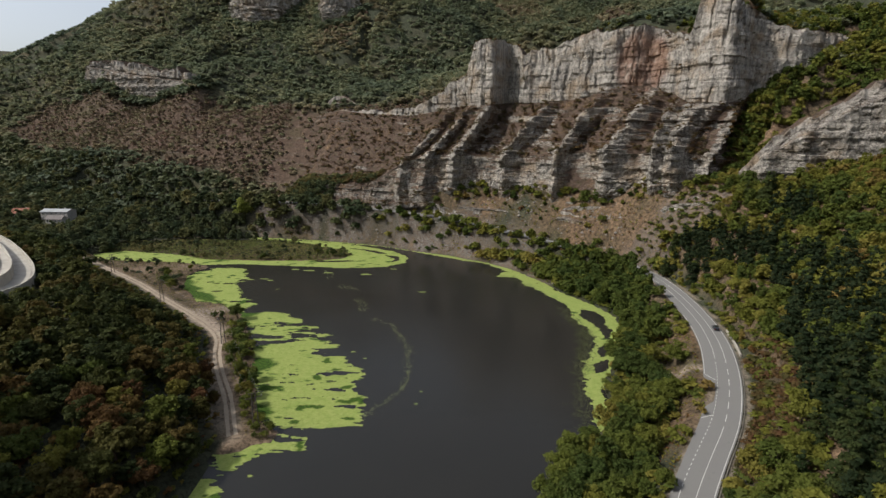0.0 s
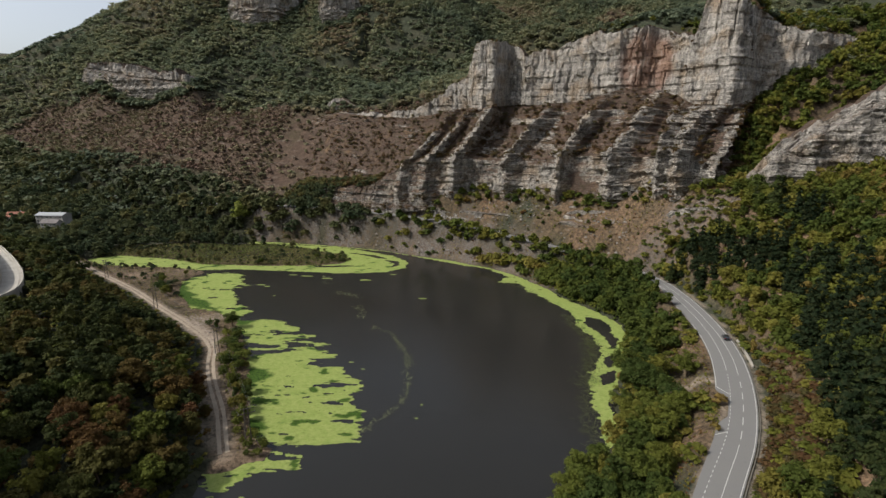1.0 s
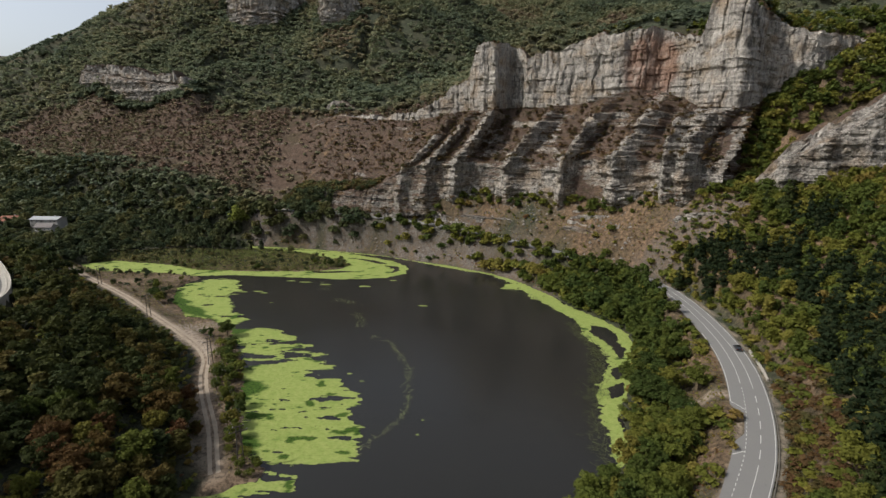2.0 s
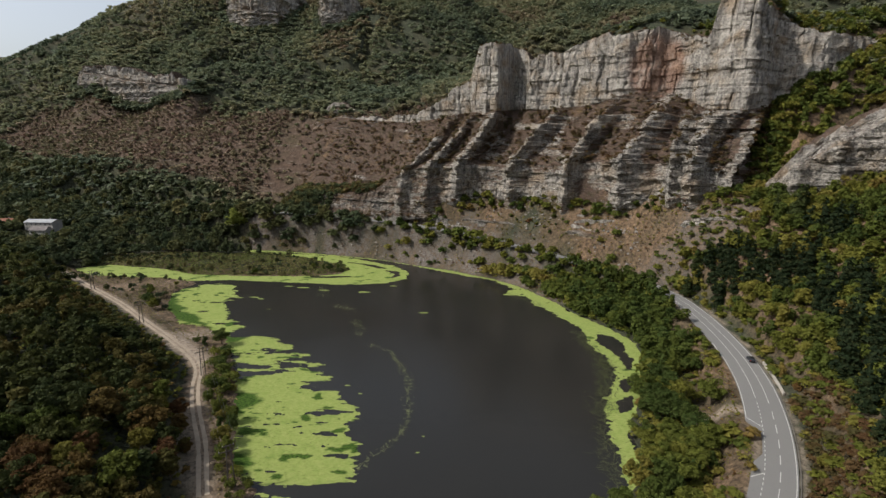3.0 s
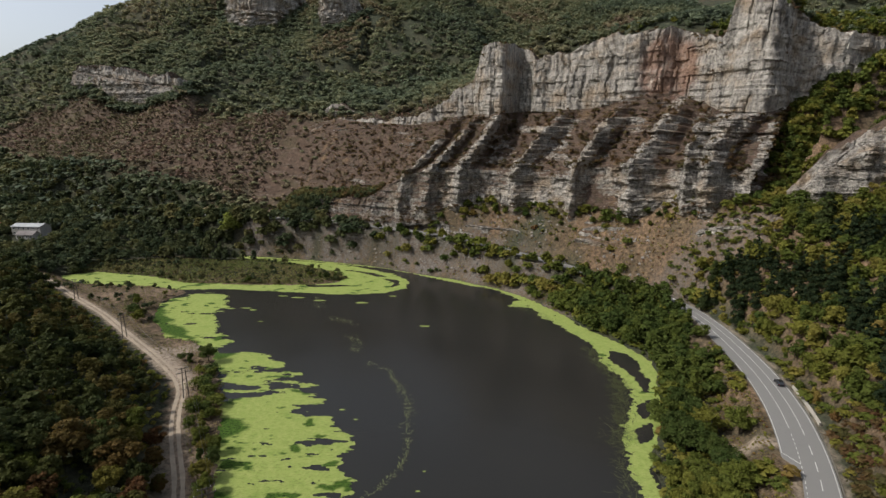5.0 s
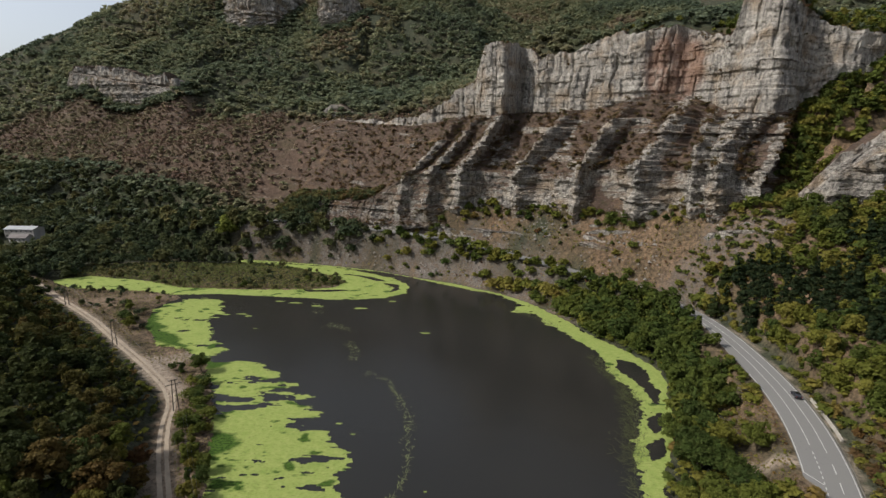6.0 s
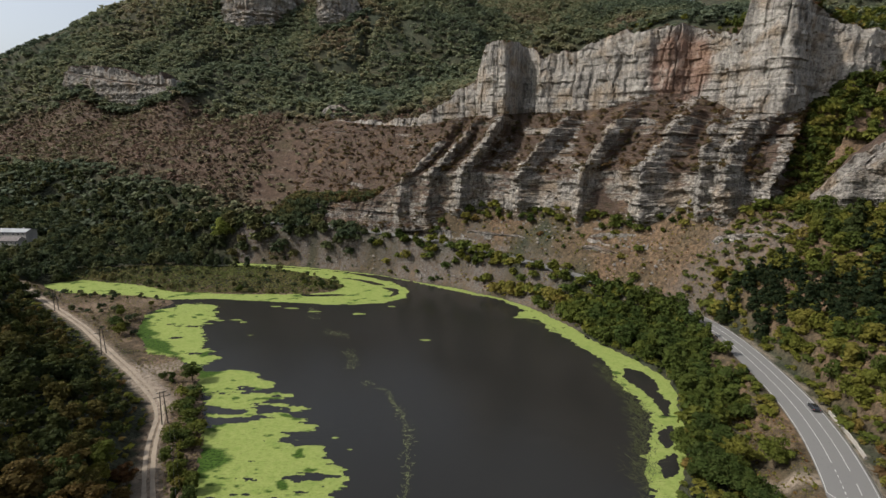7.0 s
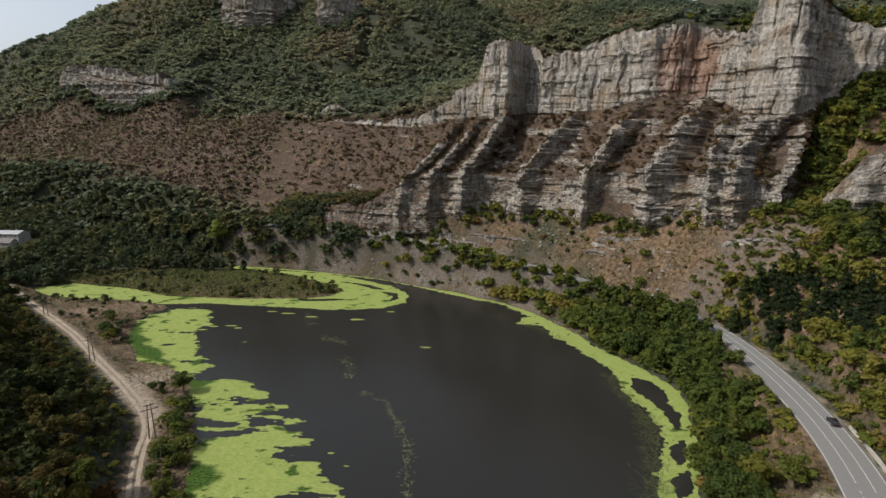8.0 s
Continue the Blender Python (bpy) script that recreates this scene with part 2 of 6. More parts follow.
    soil = s.mix(s.math("MULTIPLY", thin_joint, s.ramp(rough_patch, [(0.38, 0.0), (0.50, 1.0)])), soil, (0.055, 0.045, 0.036))
    soil = s.mix(s.ramp(rough_patch, [(0.56, 0.0), (0.66, 0.55)]), soil, (0.21, 0.18, 0.148))
    c = s.mix(s.ramp(lies, [(0.52, 0.0), (0.68, weeds)]), c, soil)
    s.bump(s.mix(0.5, s.mix(0.5, s.math("SUBTRACT", 1.0, thin_joint), thin), rough_patch), 1.0, 1.8)
    return s.done(c, 0.92, 0.15)


def leaf_material(name, stops, own=False):
    """Foliage whose tint runs over the stops from tree to tree."""
    s = Shade(name)
    if own:
        tint = s.nt.nodes.new("ShaderNodeObjectInfo").outputs["Random"]
    else:
        tint = s.attr("tint")
    isle = s.nt.nodes.new("ShaderNodeNewGeometry").outputs["Random Per Island"]
    c = s.ramp(tint, stops)
    c = s.mix(1.0, c, s.ramp(isle, [(0.0, 0.65), (1.0, 1.0)]), "MULTIPLY")
    c = s.mix(s.ramp(s.noise(0.7, 3), [(0.5, 0.0), (0.75, 0.35)]), c, (0.12, 0.115, 0.035))
    s.done(c, 0.7, 0.1)
    glow = s.node("ShaderNodeBsdfTranslucent")
    s.link(c, glow.inputs["Color"])
    both = s.node("ShaderNodeMixShader", Fac=0.42)
    s.link(s.bsdf.outputs["BSDF"], both.inputs[1])
    s.link(glow.outputs["BSDF"], both.inputs[2])
    s.link(both.outputs["Shader"], s.nt.nodes["Material Output"].inputs["Surface"])
    return s.mat


def water_material():
    s = Shade("river_water")
    ripple, broad = s.noise(1.6, 4, 0.6, (1.0, 1.6, 1.0)), s.noise(0.02, 3)
    c = s.mix(broad, (0.016, 0.016, 0.014), (0.024, 0.023, 0.020))
    s.bump(ripple, 0.22, 0.05)
    s.bsdf.inputs["IOR"].default_value = 1.33
    return s.done(c, s.ramp(broad, [(0.3, 0.16), (0.7, 0.28)]), 0.5)


def weed_material():
    s = Shade("duckweed")
    n1, n2, n3 = s.noise(0.12, 5, 0.6), s.noise(0.55, 6, 0.65), s.noise(6.0, 3)
    c = s.mix(s.ramp(n2, [(0.3, 0.0), (0.7, 1.0)]), (0.200, 0.262, 0.062), (0.285, 0.325, 0.098))
    c = s.mix(s.ramp(n1, [(0.56, 0.0), (0.72, 0.7)]), c, (0.15, 0.22, 0.045))
    fine = s.noise(1.7, 6, 0.75, (0.6, 1.0, 1.0))
    deep = s.mix(s.ramp(fine, [(0.38, 0.0), (0.62, 1.0)]), (0.014, 0.036, 0.006), (0.060, 0.112, 0.016))
    c = s.mix(s.attr("deep"), c, deep)
    c = s.mix(1.0, c, s.ramp(fine, [(0.32, 0.62), (0.52, 1.0)]), "MULTIPLY")
    c = s.mix(s.ramp(n3, [(0.25, 0.35), (0.5, 0.0)]), c, (0.12, 0.16, 0.04))
    s.bump(n3, 0.4, 0.03)
    return s.done(c, 0.9, 0.1)


def asphalt_material():
    s = Shade("asphalt")
    n1, n2, n3 = s.noise(0.15, 4), s.noise(1.2, 5), s.noise(25.0, 3)
    c = s.mix(n3, (0.148, 0.145, 0.136), (0.205, 0.201, 0.188))
    c = s.mix(s.ramp(n1, [(0.45, 0.0), (0.7, 0.6)]), c, (0.17, 0.165, 0.16))
    c = s.mix(s.ramp(n2, [(0.62, 0.0), (0.72, 0.5)]), c, (0.12, 0.118, 0.115))
    s.bump(n3, 0.3, 0.01)
    return s.done(c, 0.85, 0.3)


GROUND = ground_material()
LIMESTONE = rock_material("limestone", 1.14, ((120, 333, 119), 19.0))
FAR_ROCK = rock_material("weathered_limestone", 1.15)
WATER = water_material()
WEED = weed_material()
ASPHALT = asphalt_material()
LINE_PAINT = plain("road_paint", (0.50, 0.49, 0.46), 0.6, 0.12, 1.0)
CONCRETE = plain("concrete", (0.42, 0.39, 0.335), 0.85, 0.15, 0.6)
KERB_STONE = plain("weathered_kerb", (0.17, 0.155, 0.13), 0.9, 0.25, 0.6)
STONE = plain("loose_stone", (0.21, 0.19, 0.165), 0.9, 0.3, 0.6)
DIRT = plain("pale_dirt", (0.35, 0.288, 0.215), 0.95, 0.2, 0.8)
BARK = plain("bark", (0.11, 0.085, 0.06), 0.9, 0.3, 2.0)
POLE_WOOD = plain("tarred_wood", (0.11, 0.095, 0.08), 0.85, 0.25, 2.0)
WIRE = plain("dull_wire", (0.16, 0.16, 0.16), 0.5, 0.1, 2.0, 0.5, 0.6)
BROAD = [(0.0, (0.059, 0.089, 0.021)), (0.3, (0.105, 0.13, 0.025)), (0.55, (0.171, 0.174, 0.03)), (0.78, (0.232, 0.2, 0.045)), (0.9, (0.216, 0.133, 0.045)), (1.0, (0.173, 0.084, 0.043))]
# left hillside foliage: green to rust, darkened in the colour for the hill's shade
SHADED = [(0.0, (0.040, 0.057, 0.019)), (0.35, (0.076, 0.085, 0.023)), (0.6, (0.112, 0.096, 0.026)), (0.82, (0.132, 0.086, 0.026)), (1.0, (0.122, 0.060, 0.026))]
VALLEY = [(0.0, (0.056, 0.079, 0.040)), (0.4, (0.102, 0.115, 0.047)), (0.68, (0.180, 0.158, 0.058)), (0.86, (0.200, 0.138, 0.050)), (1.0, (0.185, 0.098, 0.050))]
# far foliage: distance haze put into the colour, paler and bluer
HAZED_HILL = [(0.0, (0.116, 0.148, 0.098)), (0.3, (0.170, 0.197, 0.116)), (0.55, (0.237, 0.242, 0.134)), (0.8, (0.281, 0.235, 0.144)), (1.0, (0.244, 0.159, 0.130))]
OWN = [(0.0, (0.052, 0.08, 0.02)), (0.35, (0.091, 0.119, 0.024)), (0.62, (0.14, 0.16, 0.029)), (0.88, (0.175, 0.172, 0.032)), (1.0, (0.205, 0.172, 0.038))]
LEAF_OWN = leaf_material("broad_leaves", OWN, True)
LEAF_DARK_OWN = leaf_material("shaded_leaves", SHADED, True)
LEAF_BRIGHT = leaf_material("bright_leaves", [(0.0, (0.205, 0.240, 0.052)), (1.0, (0.220, 0.250, 0.052))], True)
LEAF_SCRUB = leaf_material("bench_scrub", [(0.0, (0.150, 0.142, 0.075)), (0.5, (0.205, 0.160, 0.100)), (1.0, (0.215, 0.140, 0.105))])
LEAF_GRASS = leaf_material("bank_grass", [(0.0, (0.135, 0.165, 0.048)), (0.4, (0.205, 0.190, 0.070)), (1.0, (0.290, 0.225, 0.115))])
LEAF_DRY = leaf_material("dry_leaves", [(0.0, (0.085, 0.080, 0.030)), (0.4, (0.125, 0.085, 0.034)), (1.0, (0.135, 0.072, 0.036))])
LEAF = leaf_material("wood_leaves", BROAD)
LEAF_FAR = leaf_material("shaded_hillside_leaves", SHADED)
LEAF_VALLEY = leaf_material("valley_leaves", VALLEY)
LEAF_HAZED = leaf_material("hazed_hill_leaves", HAZED_HILL)
NEEDLES_OWN = leaf_material("long_needles", [(0.0, (0.024, 0.040, 0.014)), (1.0, (0.056, 0.074, 0.022))], True)
NEEDLES = leaf_material("pine_needles", [(0.0, (0.020, 0.034, 0.014)), (1.0, (0.046, 0.060, 0.020))])

# ---- plan of the valley ----
SHORE_RIGHT = [(16, -300), (10, 60), (21, 92), (31, 108), (46, 122), (48, 135), (51, 147), (58, 160), (65, 175), (70, 192), (72.5, 203), (67, 217), (58, 231), (52, 249), (44, 262), (35, 278), (24, 290), (12, 297), (0, 307), (-21, 317), (-35, 325), (-54, 335), (-74, 341), (-94, 347), (-118, 352), (-150, 356)]
SHORE_SPIT = [(-150, 350), (-119, 344), (-85, 329), (-68, 316), (-61, 306.5), (-64, 297), (-75, 292), (-100, 289), (-125, 290), (-147, 291), (-169, 301), (-208, 310), (-222, 300)]
SHORE_LEFT = [(-215, 292), (-199, 285), (-159, 283), (-136, 275), (-141, 258), (-131, 235), (-115, 216), (-102, 213), (-89, 201), (-80, 186), (-72, 172), (-65, 155), (-59, 141), (-52, 123), (-43.6, 116), (-44, 112), (-54, 110), (-56, 106), (-54, 97), (-55, 85), (-52, 60), (-40, -300)]
RIVER = SHORE_RIGHT + SHORE_SPIT + SHORE_LEFT
ROAD = [(40, -260, 5), (30, -120, 5), (23, -40, 5), (24, 20, 5), (36, 62, 5.6), (50.5, 86.6, 6), (61.8, 101.6, 6.2), (70.8, 113, 6.4), (79.3, 127, 6.6), (86, 140.4, 6.8), (92.6, 156.5, 7.0), (97.4, 174, 7.4), (100, 192, 8.0), (101.3, 212, 8.8), (100, 232, 9.8), (91, 250, 11.5), (75, 267, 13.5), (55, 285, 15.5), (35, 302, 17.2), (10, 322, 19.2), (-13, 335, 20.7), (-36, 343.5, 22.2), (-59, 351, 23.3), (-92, 361, 24.5), (-140, 372, 24), (-200, 392, 22), (-330, 440, 24)]
TRACK = [(-230, 292, 4), (-195, 266, 3), (-167, 246, 2.2), (-151, 234, 1.8), (-126, 212, 1.5), (-108, 196.8, 1.4), (-91, 181, 1.3), (-83.5, 171, 1.3), (-81, 163, 1.4), (-76, 152.5, 1.5), (-69, 140.5, 1.5), (-62.9, 131, 1.5), (-57.5, 120, 1.4), (-53, 111, 1.2)]
TERRACE = [(-262, 262, 24), (-228, 244, 24), (-207, 228, 24), (-184, 208, 24), (-164, 189, 24), (-152, 175, 24), (-146.5, 165, 24), (-145, 158, 24), (-148, 150, 24), (-158, 140, 24), (-180, 130, 24.5), (-240, 118, 25)]

# rock wall: foot line, foot height, top of the lower step; upper line, its foot and its rim
FOOT = [(-150, 385), (-120, 378), (-92, 368), (-60, 357), (-32, 348), (-20, 347), (-8, 346), (10, 343), (20, 341), (40, 332), (55, 320), (65, 313), (81, 302), (95, 289), (110, 275), (117, 266.5), (119, 264), (126, 262), (132, 262), (138, 263), (152, 264)]
FOOT_Z = [24.6, 26, 26, 26.3, 37, 38, 38.5, 38.5, 39.5, 42.5, 42.8, 43, 42.7, 44.4, 48.7, 51, 51.8, 52.7, 53.6, 54.5, 55]
STEP_Z = [33, 36, 37.5, 40.5, 56, 59, 61, 61, 60.5, 61, 61.7, 62.8, 65, 66, 65.5, 67, 68, 65, 62, 58, 57]
UPPER = [(-150, 470), (-110, 455), (-70, 430), (-30, 405), (0, 392), (12, 387), (16, 378), (29, 369), (43, 386), (52, 373), (72, 362), (86, 353), (113, 333), (126, 334), (136, 320), (138.9, 309.6), (139, 308), (152, 290), (180, 310), (193, 303), (250, 318)]
UPPER_Z = [95.7, 94.9, 90.4, 88, 93, 95, 94.6, 95, 97, 96, 97.2, 98.2, 105.7, 105.6, 99.6, 95.5, 93.5, 93, 97, 112, 112]
RIM_Z = [96.2, 95.6, 91.4, 92.4, 112, 115.3, 138, 139, 138, 131, 132, 139.6, 141.6, 140, 131, 132, 152, 150, 141, 133, 132]

GUIDES = [
    [(x, y, 0.4) for x, y in SHORE_RIGHT], [(x, y, 0.4) for x, y in SHORE_SPIT], [(x, y, 0.4) for x, y in SHORE_LEFT],
    ROAD, TRACK,
    [(0, -300, 0), (-12, 60, 0), (5, 200, 0), (-40, 260, 0)],
    [(-110, 225, 1.5), (-130, 224, 1.5), (-152, 262, 1.6), (-195, 276, 2)],
    [(-90, 312, 1.2), (-130, 320, 1.5), (-180, 330, 2.5)],
    [(-60, -100, 18), (-66, 30, 8), (-66, 60, 7), (-71, 92, 9), (-71, 106, 8), (-77, 125, 8), (-86, 141, 10), (-98, 160, 8), (-115, 181, 8), (-140, 205, 9), (-189, 247, 10)],
    [(-110, -100, 45), (-95, 30, 19), (-95, 60, 17), (-100, 100, 16), (-112, 130, 18), (-126, 160, 18), (-134, 182, 17), (-170, 216, 17), (-215, 250, 18)],
    [(x, y, z - 6) for x, y, z in TERRACE],
    [(-200, 150, 28), (-230, 190, 27), (-300, 240, 26)],
    # high spur on the sunward side, unseen, added to shade the near left slope
    [(-122, 0, 60), (-122, 40, 56), (-124, 72, 50), (-132, 98, 36)],
    [(-165, -20, 112), (-160, 30, 108), (-158, 62, 104), (-168, 92, 78), (-190, 110, 54)],
    [(-300, -50, 90), (-330, 90, 60), (-420, 200, 60)],
    [(-290, 370, 8), (-300, 335, 6), (-240, 330, 4), (-240, 370, 8)],
    [(-420, 330, 22), (-420, 420, 20), (-250, 402, 14), (-150, 365, 12)],
    [(-414, 480, 45), (-289, 450, 52), (-190, 425, 52)],
    [(-463, 540, 74), (-332, 520, 81), (-202, 480, 91)],
    [(-417, 560, 97), (-280, 530, 97), (-155, 490, 99)],
    [(-500, 600, 120), (-396, 570, 126), (-330, 548, 119), (-255, 524, 117)],
    [(-500, 625, 150), (-400, 590, 151), (-330, 568, 143), (-255, 545, 135)],
    [(-720, 800, 140), (-680, 800, 152), (-625, 800, 180), (-559, 800, 226), (-463, 800, 264), (-310, 765, 262)],
    [(-310, 740, 225), (-265, 700, 184), (-148, 690, 198), (-90, 600, 155), (-28, 575, 131)],
    [(-150, 735, 246), (-60, 780, 262), (34, 800, 270), (70, 770, 235), (105, 745, 203), (150, 715, 165)],
    [(-250, 1000, 330), (-480, 1000, 300), (-640, 1000, 205), (-900, 1000, 130)],
    [(60, 900, 215), (140, 830, 190), (230, 800, 200)],
    [(113, 1200, 372), (250, 1050, 322), (356, 1150, 372)],
    [(-1200, 1800, 200), (0, 1800, 420), (900, 1800, 420)],
    [(-3600, 4100, 660), (-3300, 4100, 650), (-2900, 4200, 500), (0, 4600, 400), (3000, 4600, 400)],
    [(-2000, 2600, 250), (-3000, 2000, 200), (-3500, 0, 150), (3500, 0, 200), (-3000, -500, 150), (3000, -500, 200)],
    # steep wooded side above the road
    [(70, 60, 20), (76, 92, 22), (94, 118, 24), (111, 140, 24), (116, 160, 23), (116, 178, 23), (117, 201, 21), (118, 225, 26), (108, 250, 28)],
    [(110, 40, 45), (128, 110, 45), (140, 150, 42), (140, 187, 36), (142, 225, 47), (130, 250, 50)],
    [(160, 160, 52), (172, 236, 58), (191, 226, 65), (205, 190, 74)],
    [(200, 40, 82), (230, 140, 88), (260, 220, 105)],
    [(310, -100, 120), (330, 100, 130), (330, 260, 150), (270, 320, 135)],
    [(190, 268, 78), (215, 275, 98), (240, 274, 103)],
    [(200, 330, 138), (250, 330, 142), (262, 362, 155), (232, 382, 168), (400, 400, 220)],
    [(-200, -300, 90), (250, -300, 110), (0, -450, 20)],
    [(x, y, z) for (x, y), z in zip(FOOT, FOOT_Z)],
    [(x + 9, y + 14, z - 0.5) for (x, y), z in zip(UPPER[:8], RIM_Z[:8])],
    [(x + 10, y + 13, z - 1.0) for (x, y), z in zip(UPPER[8:19], RIM_Z[8:19])],
    [(x + 40, y + 52, z + 16) for (x, y), z in zip(UPPER[4:14], RIM_Z[4:14])],
]


def guide_surface():
    """A function that carries the heights of the guide lines smoothly over the plan."""
    pts = np.concatenate([dense(g, 14.0 if max(abs(p[0]) + abs(p[1]) for p in g) < 900 else 90.0) for g in GUIDES])
    keep = np.unique(np.round(pts[:, :2] / 3.0), axis=0, return_index=True)[1]
    pts = pts[keep]
    n = len(pts)
    d = np.hypot(pts[:, None, 0] - pts[None, :, 0], pts[:, None, 1] - pts[None, :, 1])
    aff = np.concatenate([np.ones((n, 1)), pts[:, :2] / 1000], axis=1)
    lhs = np.zeros((n + 3, n + 3))
    lhs[:n, :n], lhs[:n, n:], lhs[n:, :n] = -d - 1.5 * np.eye(n), aff, aff.T
    sol = np.linalg.solve(lhs, np.concatenate([pts[:, 2], np.zeros(3)]))

    def at(x, y):
        out = np.empty(x.size)
        xf, yf = x.ravel(), y.ravel()
        for i in range(0, x.size, 20000):
            a, b = xf[i:i + 20000], yf[i:i + 20000]
            out[i:i + 20000] = -np.hypot(a[:, None] - pts[None, :, 0], b[:, None] - pts[None, :, 1]) @ sol[:n] + sol[n] + (a * sol[n + 1] + b * sol[n + 2]) / 1000
        return out.reshape(x.shape)
    return at


def stops(lo, a, b, hi, fine):
    """Grid lines: fine between a and b, ever wider out to lo and hi."""
    mid = list(np.arange(a, b + 0.1, fine))
    out, g = [b], fine
    while out[-1] < hi:
        g *= 1.055
        out.append(out[-1] + g)
    low, g = [a], fine
    while low[-1] > lo:
        g *= 1.055
        low.append(low[-1] - g)
    return np.array(low[:0:-1] + mid + out[1:])


ROAD_LINE = soften(dense(ROAD, 3.0), 6)
TRACK_LINE = soften(dense(TRACK, 3.0), 3)
TERRACE_LINE = soften(dense(TERRACE, 3.0), 4)
FOOT_LINE = np.array([(x, y, z) for (x, y), z in zip(FOOT, FOOT_Z)])
STRIP = FOOT + [(x + 7, y + 10) for x, y in reversed(UPPER)]

gx, gy = stops(-3700, -232, 214, 3600, 2.0), stops(-600, 64, 400, 4700, 2.0)
GX, GY = np.meshgrid(gx, gy)
surface = guide_surface()
H = surface(GX, GY)
d_river = signed(GX, GY, RIVER) + 1.2 * fbm(GX, GY, 14, 3, 5)
d_road, z_road, side_road = to_line(GX, GY, ROAD_LINE)
d_track, z_track, _ = to_line(GX, GY, TRACK_LINE)
d_terr, z_terr, side_terr = to_line(GX, GY, TERRACE_LINE)
d_foot, z_foot, side_foot = to_line(GX, GY, FOOT_LINE)
in_strip = inside(GX, GY, STRIP[2:-2])
far = step(380, 900, np.hypot(GX, GY - 50))
hill = step(6, 40, H) * step(10, 40, np.minimum(d_river, d_road))
H = H + hill * (2.2 * fbm(GX, GY, 38, 5, 11) + far * (9 * fbm(GX, GY, 110, 5, 12) + 10 * (0.5 - np.abs(fbm(GX + 40, GY * 0.8, 90, 4, 13)))))
bands = np.minimum(to_line(GX, GY, [(-425, 597), (-340, 551), (-245, 539)])[0], to_line(GX, GY, [(-330, 780), (-262, 704), (-166, 688), (-112, 720)])[0])
hollow = np.clip(1 - np.abs(fbm(GX + 0.25 * GY, GY * 0.5, 95, 3, 14)) / 0.2, 0, 1)
H = H - 17 * hollow * step(430, 560, GY) * step(15, 60, bands) * (1 - step(-190, -150, GX) * step(540, 500, GY)) * step(1350, 1000, GY) * step(20, 60, np.abs(GX - 0.9 * GY + 250) + 60)
H = np.where(in_strip, np.minimum(H, z_foot + 0.72 * d_foot - 5 * step(0, 8, d_foot)), H)
land = np.minimum(H, 0.25 + 1.15 * np.maximum(d_river, 0)) + 0.35 * fbm(GX, GY, 9, 3, 21) * step(1, 6, d_river)
H = np.where(d_river > 0, np.maximum(land, 0.12 + 0.03 * np.minimum(d_river, 10)), -0.2 + np.maximum(0.35 * d_river, -3))
bench = 6.3 + 2.6 * (side_road < 0) * step(128, 134, GY) * (1 - step(205, 235, GY))
H = z_road - 0.22 + (H - z_road + 0.22) * step(bench, bench + 6, d_road)
verge = step(178, 192, GY) * (1 - step(248, 270, GY)) * (GX < -60)
H = np.where(d_track < 30, H + verge * (np.minimum(H, z_track + 0.2 * np.maximum(d_track - 3, 0)) - H) * step(30, 20, d_track), H)
H = z_track + (H - z_track) * step(2.5, 6.5, d_track)
H = np.where((side_terr > 0) & (d_terr < 26) & (GX < -140), np.minimum(H, z_terr + 1.5) * 0 + z_terr - 0.3, H)
H = np.where((side_terr <= 0) & (d_terr < 14) & (GX < -140), np.minimum(H, z_terr - 4.5), H)

slope_here = (GY > 225) & (GX < 130) & (GX > -140) & (d_river > 1) & ~in_strip & (d_road > 6.5)
H = H + np.where(slope_here, 0.9 * fbm(GX, GY, 7, 4, 23, 0.6) * step(6.5, 11, d_road), 0)
cols, rows = len(gx), len(gy)


def ground(x, y):
    """Height of the ground by its own grid."""
    i = np.clip(np.searchsorted(gx, x) - 1, 0, cols - 2)
    j = np.clip(np.searchsorted(gy, y) - 1, 0, rows - 2)
    u, v = (x - gx[i]) / (gx[i + 1] - gx[i]), (y - gy[j]) / (gy[j + 1] - gy[j])
    return (H[j, i] * (1 - u) + H[j, i + 1] * u) * (1 - v) + (H[j + 1, i] * (1 - u) + H[j + 1, i + 1] * u) * v


n40, n15 = fbm(GX, GY, 40, 4, 31), fbm(GX, GY, 15, 4, 32)
track_x = np.interp(GY, TRACK_LINE[::-1, 1], TRACK_LINE[::-1, 0])
meadow = (GX > track_x - 3) & (GX < 0) & (GY < 300) & (GY > 105)
BROWN = [(-470, 530), (-400, 492), (-285, 452), (-175, 404), (-116, 380), (-20, 360), (60, 360), (0, 430), (-110, 470), (-200, 505), (-300, 540), (-440, 568)]
brown = step(12, -12, signed(GX, GY, BROWN) + 14 * n40)
uphill_talus = (GY > 232) & (GX < 150) & (d_foot < 70) & (d_river > 0)
spit_ground = inside(GX, GY, SHORE_SPIT + [(-222, 330), (-160, 352)])
between = uphill_talus & ~in_strip & (d_foot < 60) & (GX > -150) & ~spit_ground
dry = np.clip(np.maximum(meadow * 0.85, spit_ground * 0.25) + (meadow | spit_ground) * 0.7 * n15, 0, 1)
dry = np.maximum(dry, far * np.clip(0.02 + 0.5 * n40, 0, 0.3))
dry = np.maximum(dry, (side_road > 0) * (GX > 50) * (GY < 345) * np.clip(0.85 + 0.8 * n15, 0, 1) * step(6, 12, d_road))
dry = np.maximum(dry, between * np.clip(0.55 + 1.1 * n15, 0, 1) * step(8, 12, d_road + 5 * (side_road > 0)))
bankside = (side_road < 0) & (d_road < 18) & (GY > 100) & (GY < 235) & (GX > 40)
